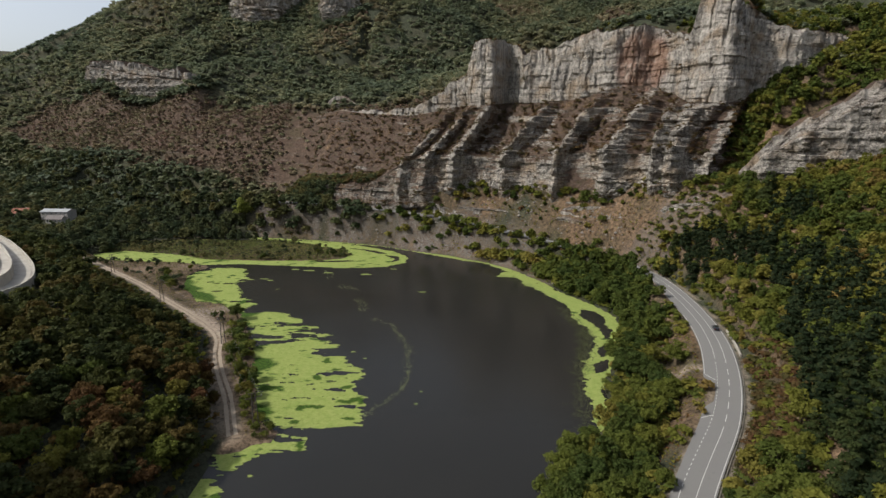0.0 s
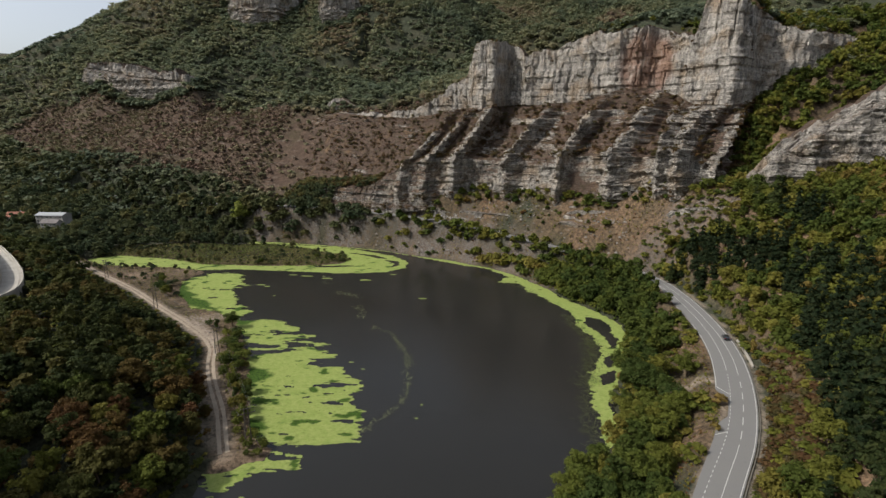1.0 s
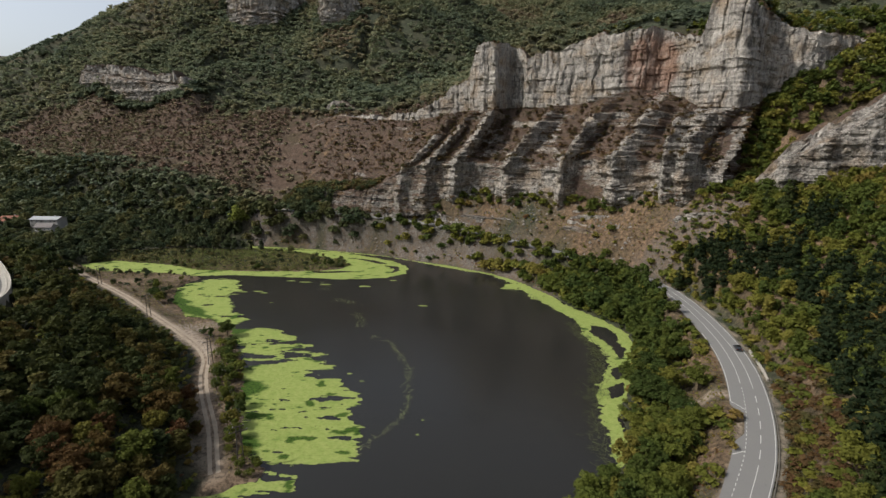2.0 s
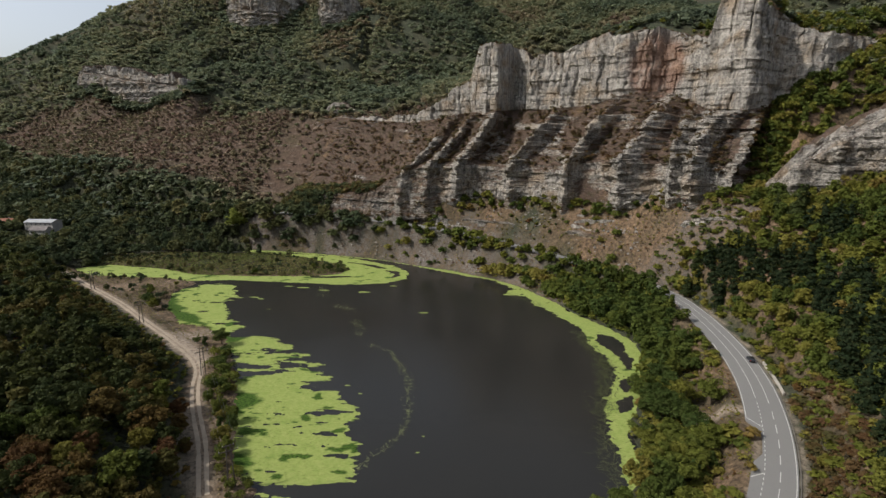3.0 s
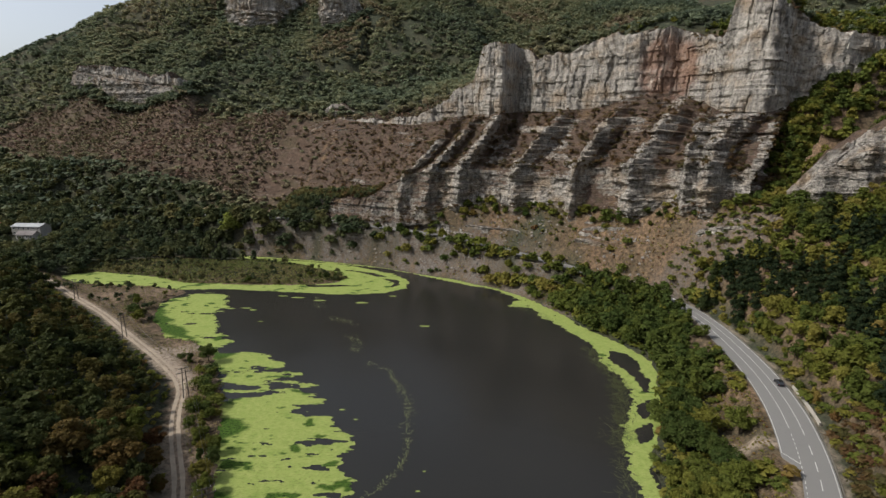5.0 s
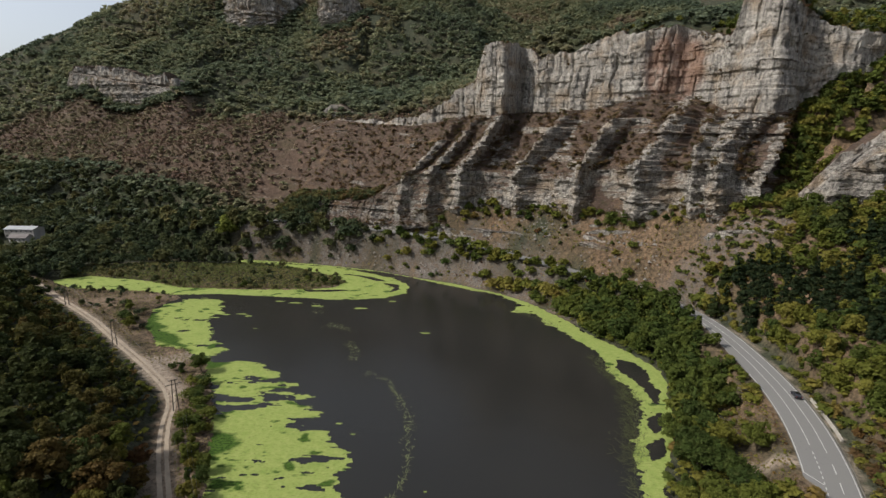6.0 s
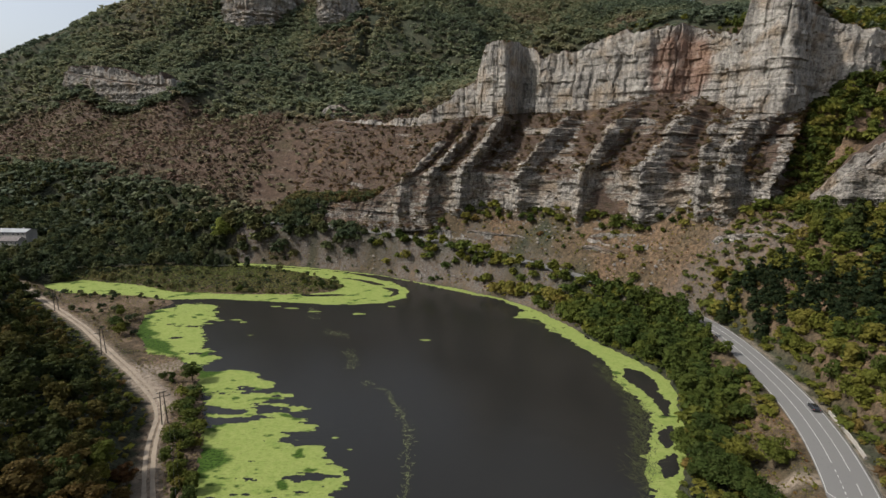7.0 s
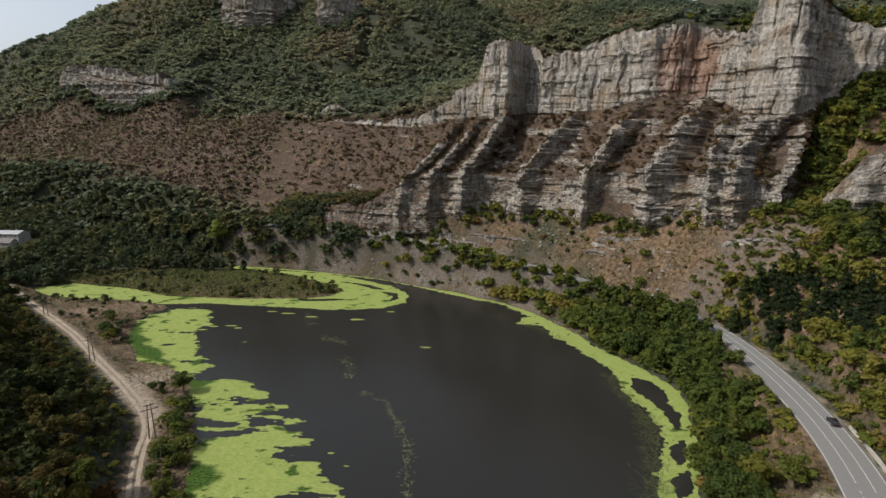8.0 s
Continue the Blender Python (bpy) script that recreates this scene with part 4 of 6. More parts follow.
    push = push - beds * rocky * (1.2 + 1.0 * massive) * step(0.07, 0.0, crack) * step(-0.2, 0.2, fbm(S, z, 22, 2, 66))
    ragged = rag * np.where(zn >= 3, 1.0, 0) * (3.6 * fbm(s, s * 0, 10, 5, 62, 0.65) + 0.8 * np.round(2 * fbm(s, s * 0, 7, 2, 63)))[None, :] * np.where(zn == 3, zv ** 3, 1)
    ends = np.minimum(step(0, fade, S), step(0, min(fade, 14.0), s[-1] - S))
    x, y = x + out[:, 0] * push * ends, y + out[:, 1] * push * ends
    z = z + ragged - (1 - ends) * (6 if fade < 20 else 38 if bare else 16)
    soil = np.where((zn == 2) | (zn == 1), 1 - rocky, np.where(zn == 4, 0.8, np.where(zn == 0, 0.9 if skirt_down < 8 else 0.45 + 0.4 * fbm(S, z, 12, 3, 68), 0.0)))
    if len(ribs) > 5:
        soil = np.maximum(soil, np.where(zn == 1, step(7.5, 4.5, Q) * (0.42 + 0.5 * fbm(S * 0.4, z, 7, 4, 69)), 0))
    if soil_side is not None:
        x0_, y0_, lean = soil_side
        soil = np.maximum(soil, step(-2, 5, x - x0_ - lean * (y - y0_) + 5 * fbm(S, z, 9, 3, 70)) * np.where(zn == 3, 0.2, 1))
    v = np.stack([x.ravel(), y.ravel(), z.ravel()], 1)
    ob = mesh_from(name, v, grid_faces(*x.shape), material, False, {"soil": soil.ravel(), "along": S.ravel(), "bed": bend.ravel(), "massive": massive.ravel()})
    tagged(ob, label, "cliff", kind="structure")
    return ob, x, y, z, soil, zn + 0 * z, Q


plan = [(*f, fz, sz, *u, uz, rz) for f, fz, sz, u, uz, rz in zip(FOOT, FOOT_Z, STEP_Z, UPPER, UPPER_Z, RIM_Z)]
RIBS = [(3.9, 4.4, 6.5, 6, 0.6), (5.2, 5.9, 7.0, 8, 0.7), (6.6, 7.1, 8.0, 10, 0.95), (8.9, 10.0, 9.0, 12, 0.75), (11.2, 11.6, 8.5, 12, 0.7), (12.9, 13.5, 10.5, 17, 0.72), (14.3, 14.6, 8.0, 12, 0.7), (15.9, 16.5, 10.0, 14, 0.97), (17.6, 17.5, 8.0, 7, 0.8)]
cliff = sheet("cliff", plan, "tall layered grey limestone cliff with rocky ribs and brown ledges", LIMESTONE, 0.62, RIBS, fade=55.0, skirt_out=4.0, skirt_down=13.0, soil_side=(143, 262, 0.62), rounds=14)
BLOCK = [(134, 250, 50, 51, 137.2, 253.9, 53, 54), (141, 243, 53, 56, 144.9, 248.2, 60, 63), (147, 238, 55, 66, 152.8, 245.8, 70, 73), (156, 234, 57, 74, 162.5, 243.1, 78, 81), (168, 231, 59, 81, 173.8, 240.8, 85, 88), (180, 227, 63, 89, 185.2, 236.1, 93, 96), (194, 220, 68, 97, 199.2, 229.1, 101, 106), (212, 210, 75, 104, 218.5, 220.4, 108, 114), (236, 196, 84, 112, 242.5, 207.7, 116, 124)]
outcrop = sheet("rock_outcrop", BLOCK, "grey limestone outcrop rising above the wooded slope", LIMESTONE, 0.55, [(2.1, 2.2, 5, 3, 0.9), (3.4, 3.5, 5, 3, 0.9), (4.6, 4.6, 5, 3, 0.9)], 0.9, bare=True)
LEFT_BAND = [(-425, 597, 115, 131, -425.5, 599.5, 134, 136), (-398, 571, 119, 141, -399.0, 574.5, 144, 150), (-370, 563, 115, 137, -371.0, 566.5, 140, 146), (-340, 551, 111, 131, -341.0, 554.5, 134, 142), (-305, 539, 110, 127, -306.0, 542.5, 130, 137), (-268, 528, 110, 123, -269.0, 531.5, 126, 132), (-245, 539, 111, 119, -245.5, 541.5, 122, 124)]
band = sheet("far_cliff", LEFT_BAND, "grey limestone cliff band across the wooded mountainside", FAR_ROCK, 1.1, (), 1.3, fade=30.0, bare=True, rag=1.6)
PEAK = [(-330, 780, 205, 237, -331.2, 787.8, 240, 268), (-296, 718, 186, 237, -296.0, 728.8, 240, 272), (-262, 704, 182, 233, -262.0, 714.8, 236, 270), (-236, 714, 188, 235, -236.0, 726.0, 238, 272), (-200, 760, 196, 229, -200.0, 769.6, 232, 262)]
peak = sheet("far_cliff", PEAK, "shaded grey cliff high on the wooded mountain", FAR_ROCK, 1.4, (), 2.2, fade=30.0, bare=True, rag=3.0)
PEAK2 = [(-182, 724, 198, 225, -182.0, 731.2, 228, 244), (-166, 688, 190, 229, -167.2, 695.2, 232, 252), (-140, 690, 196, 231, -141.2, 697.2, 234, 254), (-112, 720, 206, 229, -113.2, 727.2, 232, 246)]
peak2 = sheet("far_cliff", PEAK2, "pale grey cliff knob on the wooded mountain", FAR_ROCK, 1.3, (), 1.8, fade=20.5, bare=True, rag=2.2)
KNOLL = [(-118, 478, 97, 99, -118, 482, 102, 104), (-106, 474, 97, 101, -106, 479, 104, 107), (-92, 470, 96, 100, -92, 476, 103, 105), (-80, 470, 95, 98, -80, 474, 99, 101)]
knoll = sheet("rock_outcrop", KNOLL, "low pale rock outcrop among mountain scrub", FAR_ROCK, 0.9, (), 0.5)
LEDGES = [
    [(-44, 352, 20, 25, -42, 355, 27, 29), (-26, 347.5, 20, 28, -24, 350.5, 30, 31.5), (-10, 341, 19, 27, -8, 344, 29, 31), (6, 334, 18.5, 24, 8, 337, 26, 27.5), (16, 328, 18.5, 20, 18, 331, 21.5, 22)],
    [(2, 337, 23, 26, 5, 341, 27, 27.5), (12, 331.5, 23.5, 27.5, 15, 335.5, 29, 30), (24, 324, 24, 27, 27, 328, 28.5, 29.5), (34, 317, 24.5, 28, 37, 321, 29.5, 30.5), (42, 311, 25, 26.5, 45, 315, 27.5, 28)],
    [(108, 262, 36, 38, 110, 265, 39, 39.5), (116, 252, 37.5, 42, 118.5, 255, 43, 43.8), (124, 244, 39, 44, 126.5, 247, 45, 46), (131, 236, 41, 45.5, 133.5, 239, 46.5, 47.2), (137, 229, 43, 45, 139.5, 232, 46, 46.5)],
    [(64, 300, 28, 30.5, 66, 303, 31.5, 32), (74, 294, 29.5, 34, 76, 297, 35, 35.8), (86, 286, 30.5, 35, 88, 289, 36, 36.6), (96, 278, 30, 33, 98, 281, 34, 34.5)],
    [(60, 297, 25, 27, 63, 300, 28, 28.5), (68, 290, 24.5, 28, 71, 293, 29, 30), (77, 283, 24, 26.5, 80, 286, 27.5, 28.2), (84, 277, 24, 25, 87, 280, 26, 26.5)],
]
ledge_rock = [sheet("rock_ledge", rows_, "broken grey rock ledge in the dry talus slope", LIMESTONE, 0.55, (), 0.6, fade=6.0, cap=6.0, bare=True) for rows_ in LEDGES]

# ---- road ----
def ribbon(line, left, right, lift, z_extra=0.0):
    """Corners of a strip along a line, from left to right of its way."""
    t = np.gradient(line[:, :2], axis=0)
    t /= np.linalg.norm(t, axis=1, keepdims=True)
    nrm = np.stack([t[:, 1], -t[:, 0]], 1)
    l, r = np.broadcast_to(left, len(line)), np.broadcast_to(right, len(line))
    a = np.concatenate([line[:, :2] + nrm * l[:, None], line[:, 2:3] + lift], 1)
    b = np.concatenate([line[:, :2] + nrm * r[:, None], line[:, 2:3] + lift], 1)
    return a, b


def strip_mesh(name, line, left, right, lift, depth, material, across=1):
    """A strip with thickness: top, both sides and ends."""
    a, b = ribbon(line, left, right, lift)
    cols_ = [np.concatenate([a[:, :2], a[:, 2:] - depth], 1)]
    for k in range(across + 1):
        cols_.append(a + (b - a) * k / across)
    cols_.append(np.concatenate([b[:, :2], b[:, 2:] - depth], 1))
    v = np.stack(cols_, 1)
    n, m = v.shape[:2]
    return mesh_from(name, v.reshape(-1, 3), grid_faces(n, m)[:, ::-1], material, False)


def bits_of(line, start, length, gap):
    """Pieces of a line, each of one length, with gaps between."""
    d = np.concatenate([[0], np.cumsum(np.linalg.norm(np.diff(line[:, :2], axis=0), axis=1))])
    s = start
    while s + length < d[-1]:
        k = np.linspace(s, s + length, 4)
        yield np.stack([np.interp(k, d, line[:, i]) for i in range(3)], 1)
        s += length + gap


fine_road = soften(dense(ROAD_LINE, 1.0), 3)
ry = fine_road[:, 1]
wide_left = np.where(fine_road[:, 0] > 20, -3.45 - 3.2 * step(131, 135, ry) * (1 - step(198, 236, ry)) - np.interp(ry, [60, 86, 114, 118, 122], [0.9, 1.1, 2.0, 1.8, 0]), -3.3)
road = strip_mesh("road", fine_road, wide_left, 3.35, 0.06, 0.5, ASPHALT, 4)
tagged(road, "pale grey two-lane asphalt road with a paved lay-by", "road", kind="structure")
near_road = fine_road[(fine_road[:, 1] < 262) & (fine_road[:, 0] > 20)]


def paint(name, line, off, width, label=""):
    ob = strip_mesh(name, line, off - width / 2, off + width / 2, 0.085, 0.02, LINE_PAINT)
    ob.parent = road
    if label:
        ob["label"] = label
    return ob


paint("edge_line", near_road, 2.98, 0.16, "white edge line")
for a, b in ((0, 112), (146, 262)):
    paint("centre_line", near_road[(near_road[:, 1] >= a) & (near_road[:, 1] < b)], 0.0, 0.15, "white centre line")
for bit in bits_of(near_road[(near_road[:, 1] >= 113) & (near_road[:, 1] < 146)], 0.5, 4.0, 3.0):
    paint("dash", bit, 0.0, 0.18)
for a, b in ((0, 88), (147, 262)):
    paint("edge_line", near_road[(near_road[:, 1] >= a) & (near_road[:, 1] < b)], -2.98, 0.16, "white edge line")
for bit in bits_of(near_road[(near_road[:, 1] >= 88) & (near_road[:, 1] < 147)], 0.3, 1.0, 1.0):
    paint("dash", bit, -2.98, 0.16)
lay = near_road[(near_road[:, 1] >= 136) & (near_road[:, 1] < 185)]
paint("edge_line", lay, -6.45, 0.18, "white lay-by line")
for y0 in (115.5, 133.5):
    i = int(np.argmin(np.abs(near_road[:, 1] - y0)))
    seg = near_road[i - 3:i + 4]
    a, b = ribbon(seg, -5.3 if y0 < 120 else -6.3, -3.1, 0.0)
    d0 = np.linspace(0, 1, 5)[:, None]
    far_end = a[0] if y0 < 120 else a[-1]
    bar = far_end + (b[3] - far_end) * d0
    paint("give_way_line", bar, 0.0, 0.2)

# dirt track: two worn wheel ruts
fine_track = soften(dense(TRACK_LINE, 0.8), 2)
fine_track = fine_track[fine_track[:, 1] > 112]
dirt_track = new("track")
tagged(dirt_track, "pale two-rut dirt track along the foot of the wooded hill", "track", kind="structure")
for off in (-0.85, 0.85):
    wobble = 0.22 * fbm(fine_track[:, 1], fine_track[:, 0], 4, 3, 36 + int(off))
    rut = strip_mesh("wheel_rut", fine_track, off - 0.5 + wobble, off + 0.5 - 0.8 * wobble, 0.07, 0.3, DIRT)
    rut.parent = dirt_track

# low concrete wall on the hill side
wall_line = near_road[(near_road[:, 1] > 152) & (near_road[:, 1] < 172)]
low_wall = strip_mesh("low_wall", wall_line, 4.7, 5.1, 0.7, 1.2, CONCRETE)
tagged(low_wall, "low pale concrete wall along the hillside edge of the road", "wall", kind="structure")
kerb_line = near_road[(near_road[:, 1] > 60) & (near_road[:, 1] < 232)]
kerb = strip_mesh("kerb", kerb_line, 3.65, 3.85, 0.12, 0.5, KERB_STONE)
tagged(kerb, "weathered concrete gutter kerb beside the road", "kerb", kind="structure")


# ---- trees ----
def crown(n, lobes, size, seed, squash=0.8, hollow=0.55, three=False, lift=0.5):
    """Leaf sprays in n corners of four on uneven lobes: (x, y, z, radius) in units of the tree's height."""
    r = np.random.default_rng(seed)
    lobes = np.array(lobes)
    pick = r.choice(len(lobes), n, p=lobes[:, 3] ** 2 / np.sum(lobes[:, 3] ** 2))
    way = r.normal(size=(n, 3))
    way /= np.linalg.norm(way, axis=1, keepdims=True)
    way[:, 2] = np.where(way[:, 2] < -0.45, -way[:, 2], way[:, 2])
    dist = lobes[pick, 3] * (hollow + (1.08 - hollow) * r.random(n) ** 0.6)
    p = lobes[pick, :3] + way * dist[:, None] * np.array([1, 1, squash])
    nrm = way + np.array([0, 0, lift]) + 0.55 * r.normal(size=(n, 3))
    nrm /= np.linalg.norm(nrm, axis=1, keepdims=True)
    u = np.cross(nrm, r.normal(size=(n, 3)))
    u /= np.linalg.norm(u, axis=1, keepdims=True)
    w = np.cross(nrm, u)
    k = size * (0.6 + 0.8 * r.random(n))[:, None]
    bow = nrm * k * 0.25
    if three:
        tri = np.stack([p - u * k, p + u * k * 0.7 - w * k * 0.8, p + u * k * 0.6 + w * k * 0.9 + bow], 1)
        return tri.reshape(-1, 3), np.arange(3 * n).reshape(n, 3)
    quad = np.stack([p - u * k, p - w * k * 0.55 + bow, p + u * k * 1.1, p + w * k * 0.6 + bow], 1)
    return quad.reshape(-1, 3), np.arange(4 * n).reshape(n, 4)


def lobes_of(kind, seed):
    r = np.random.default_rng(seed)
    out = []
    if kind == "broad":
        for k in range(24):
            a, b = r.random() * 6.28, math.asin(r.uniform(-0.75, 1.0))
            reach = 0.82 + 0.3 * r.random()
            out.append((0.30 * reach * math.cos(a) * math.cos(b), 0.30 * reach * math.sin(a) * math.cos(b), 0.55 + 0.30 * reach * math.sin(b), 0.07 + 0.075 * r.random()))
        out.append((0.02, 0, 0.55, 0.26))
        out.append((0, 0.05, 0.40, 0.20))
    elif kind == "tall":
        for k in range(8):
            a = r.random() * 6.28
            h = 0.2 + 0.7 * k / 8
            out.append((0.09 * math.cos(a), 0.09 * math.sin(a), h, 0.12 + 0.05 * r.random() - 0.04 * (k > 5)))
    elif kind == "pine":
        for k in range(9):
            h = 0.18 + 0.78 * k / 9
            w = 0.21 * (1 - 0.85 * k / 9)
            a = k * 2.4
            out.append((0.45 * w * math.cos(a), 0.45 * w * math.sin(a), h, max(0.045, w * 0.75)))
    else:
        for k in range(6):
            a = r.random() * 6.28
            out.append((0.42 * r.random() * math.cos(a), 0.42 * r.random() * math.sin(a), 0.3 + 0.3 * r.random(), 0.28 + 0.14 * r.random()))
    return out


def trunk_bm(kind, seed):
    r = random.Random(seed)
    bm = bmesh.new()
    bend = Vector((r.uniform(-0.03, 0.03), r.uniform(-0.03, 0.03), 0))
    rod(bm, (0, 0, -0.06), Vector((0, 0, 0.3)) + bend, 0.024, 0.018, 7)
    rod(bm, Vector((0, 0, 0.29)) + bend, Vector((0, 0, 0.8 if kind != "broad" else 0.68)), 0.018, 0.005, 6)
    for k in range(5):
        a = k * 1.26 + r.uniform(-0.3, 0.3)
        h = 0.26 + 0.07 * k
        top = Vector((0.2 * math.cos(a), 0.2 * math.sin(a), h + 0.2)) * (0.6 if kind != "broad" else 1)
        top.z = h + 0.18
        rod(bm, Vector((0, 0, h)) + bend * (1 - k / 6), top, 0.010, 0.003, 5)
    return bm


def open_ground(x, y, margin=1.0):
    """Where a plant may stand: on land, off the road, the track and the rock strip."""
    ok = (signed(x, y, RIVER) > margin)
    dr, _, sd = to_line(x, y, ROAD_LINE)
    ok &= dr > np.where((sd < 0) & (y > 132) & (y < 230) & (x > 40), 8.0, 5.4)
    ok &= to_line(x, y, TRACK_LINE)[0] > 3.2
    ok &= to_line(x, y, [(-104, 194), (-86, 177)])[0] > 4.5
    dt, _, st = to_line(x, y, TERRACE_LINE)
    ok &= ~((st > 0) & (dt < 27) & (x < -140)) & ~((dt < 3) & (x < -140))
    ok &= ~inside(x, y, STRIP[2:-2])
    return ok


def scatter(x0, x1, y0, y1, gap, seed):
    """Jittered points over a stretch of the plan."""
    r = np.random.default_rng(seed)
    x, y = np.meshgrid(np.arange(x0, x1, gap), np.arange(y0, y1, gap))
    x = (x + r.uniform(-0.5, 0.5, x.shape) * gap).ravel()
    y = (y + r.uniform(-0.5, 0.5, y.shape) * gap).ravel()
    return x, y, r


def wood(name, label, spots, kinds, leaves, size, material, group_seed, tints):
    """Many plants as one joined mesh; spots are rows of x, y, z, height."""
    r = np.random.default_rng(group_seed)
    temps = [crown(leaves, lobes_of(k, 90 + i), size, 40 + i, three=True, lift=0.55 if leaves > 64 else 1.2) for i, k in enumerate(kinds)]
    vs, fs, ts, base = [], [], [], 0
    which = r.integers(len(temps), size=len(spots))
    for i, (v, f) in enumerate(temps):
        sel = spots[which == i]
        if not len(sel):
            continue
        a = r.uniform(0, 6.283, len(sel))
        wide = sel[:, 3] * r.uniform(0.85, 1.25, len(sel))
        c, s = np.cos(a) * wide, np.sin(a) * wide
        x = v[None, :, 0] * c[:, None] - v[None, :, 1] * s[:, None] + sel[:, 0:1]
        y = v[None, :, 0] * s[:, None] + v[None, :, 1] * c[:, None] + sel[:, 1:2]
        z = v[None, :, 2] * sel[:, 3:4] + sel[:, 2:3] - 0.05 * sel[:, 3:4]
        vs.append(np.stack([x, y, z], 2).reshape(-1, 3))
        fs.append((f[None] + (np.arange(len(sel)) * len(v))[:, None, None]).reshape(-1, 3) + base)
        t = tints(sel, r)
        ts.append(np.repeat(t, len(v)))
        base += len(sel) * len(v)
    ob = mesh_from(name, np.concatenate(vs), np.concatenate(fs), material, False, {"tint": np.concatenate(ts)})
    return tagged(ob, label, "trees" if size < 0.2 else "shrubs", kind="stuff")


def even_tint(low, high, patch=0.25, scale=25):
    def tints(sel, r):
        t = r.uniform(low, high, len(sel)) + patch * fbm(sel[:, 0], sel[:, 1], scale, 3, 71)
        return np.clip(t, 0.0, 1.0)
    return tints


PINE_ROW = [(86, 84), (99, 108), (111, 130), (121, 150), (127, 172)]
PINE_FRONT = [(72, 70), (84, 92), (98, 116), (110, 140), (117, 160)]
RUST_LINE = [(66, 92), (74, 102), (84, 117), (93, 133), (96, 142)]

# wooded sides of the valley: x, y, ground, height
x, y, r = scatter(-270, -50, 40, 300, 5.2, 5)
tx = np.interp(y, TRACK_LINE[::-1, 1], TRACK_LINE[::-1, 0])
tx = np.where(y < 112, np.minimum(tx, -55.5), tx)
ok = open_ground(x, y, 0.3) & (x < tx - 3.4) & (x > -0.95 * y - 32)
dt = to_line(x, y, TRACK_LINE)[0]
ok &= ~((y > 150) & (y < 262) & (dt < 6.5))
tall = np.where(x > tx - 7, 4.2, 5.6) + 4.2 * r.random(x.size) ** 1.3 + 1.6 * fbm(x, y, 30, 2, 81)
tall = np.where((y > 145) & (y < 262), np.minimum(tall, 1.4 + 0.34 * dt), tall)
left_hill = np.stack([x, y, ground(x, y), tall], 1)[ok]
x, y, r = scatter(16, 118, 60, 262, 3.9, 6)
dr, _, sd = to_line(x, y, ROAD_LINE)
clear = (np.hypot(x - 79, (y - 152) * 0.5) < 11) | ((dr < 14) & (y > 150) & (y < 208) & (fbm(x, y, 8, 2, 83) > -0.25)) | ((dr < 13) & (y > 96) & (y < 176) & (fbm(x, y, 9, 2, 84) > np.where(y < 126, 0.0, -0.3)))
clear &= r.random(x.size) > 0.08
ok = open_ground(x, y, 0.6) & (sd < 0) & ~clear & (fbm(x, y, 16, 3, 82) > -0.5)
right_bank = np.stack([x, y, ground(x, y), np.where((dr < 11) & (y < 196), 2.4, 5.2) + 1.6 * step(190, 225, y) + 4.0 * r.random(x.size) ** 1.2], 1)[ok]
x, y, r = scatter(50, 300, 62, 345, 4.2, 7)
dr, _, sd = to_line(x, y, ROAD_LINE)
rusty = to_line(x, y, RUST_LINE)[0] < 4.5
in_pines = np.minimum(to_line(x, y, PINE_ROW)[0] - 10, to_line(x, y, PINE_FRONT)[0] - 9) < 0
ok = open_ground(x, y, 0.6) & (sd > 0) & (dr > 5.7) & ~(rusty & (r.random(x.size) < 0.9)) & ~(in_pines & (r.random(x.size) < 0.3)) & (x < 0.95 * y + 32) & ~((x < 134) & (y > 238)) & ~((x < 150) & (y > 258)) & (fbm(x, y, 20, 3, 85) > -0.7) & ~(to_line(x, y, [(112, 229), (126, 196)])[0] < 7)
right_hill = np.stack([x, y, ground(x, y), np.where(dr < 9, 2.2, 5.0) + np.where(dr < 9, 2.4, 4.6) * r.random(x.size) ** 1.2], 1)[ok]
x, y, r = scatter(-112, -42, 106, 214, 3.2, 8)
tx = np.interp(y, TRACK_LINE[::-1, 1], TRACK_LINE[::-1, 0])
dw = signed(x, y, RIVER)
ok = open_ground(x, y, 0.2) & (x > np.where(y < 121, -54, tx + 3)) & ((dw < 7.5) | (fbm(x, y, 10, 2, 86) > 0.35)) & (y < 186)
waterside = np.stack([x, y, ground(x, y), 2.6 + 2.8 * r.random(x.size)], 1)[ok]
waterside[:, 3] = np.where((waterside[:, 1] < 121), 1.8 + 1.4 * rnd(np.floor(waterside[:, 0] * 7), np.floor(waterside[:, 1] * 7)), waterside[:, 3])

meadow_bushes = np.array([(-87, 194.5, 0, 7.0), (-92.5, 192.5, 0, 4.5), (-96, 194, 0, 3.6), (-148.4, 252, 0, 5.5), (-146, 249, 0, 4.6), (-141, 237.5, 0, 5.4), (-138, 235.5, 0, 4.4), (-134, 229, 0, 5.6), (-143, 266, 0, 3.2), (-112, 290.5, 0, 5.0), (-75, 301, 0, 4.2), (-71, 298, 0, 4.6), (-67, 303, 0, 4.0), (-82, 304, 0, 3.4)])
meadow_bushes[:, 2] = np.maximum(ground(meadow_bushes[:, 0], meadow_bushes[:, 1]), 0.1)
waterside = np.concatenate([waterside, meadow_bushes])
near_spots = np.concatenate([np.insert(s, 4, k, axis=1) for k, s in enumerate((left_hill, right_bank, right_hill, waterside))])
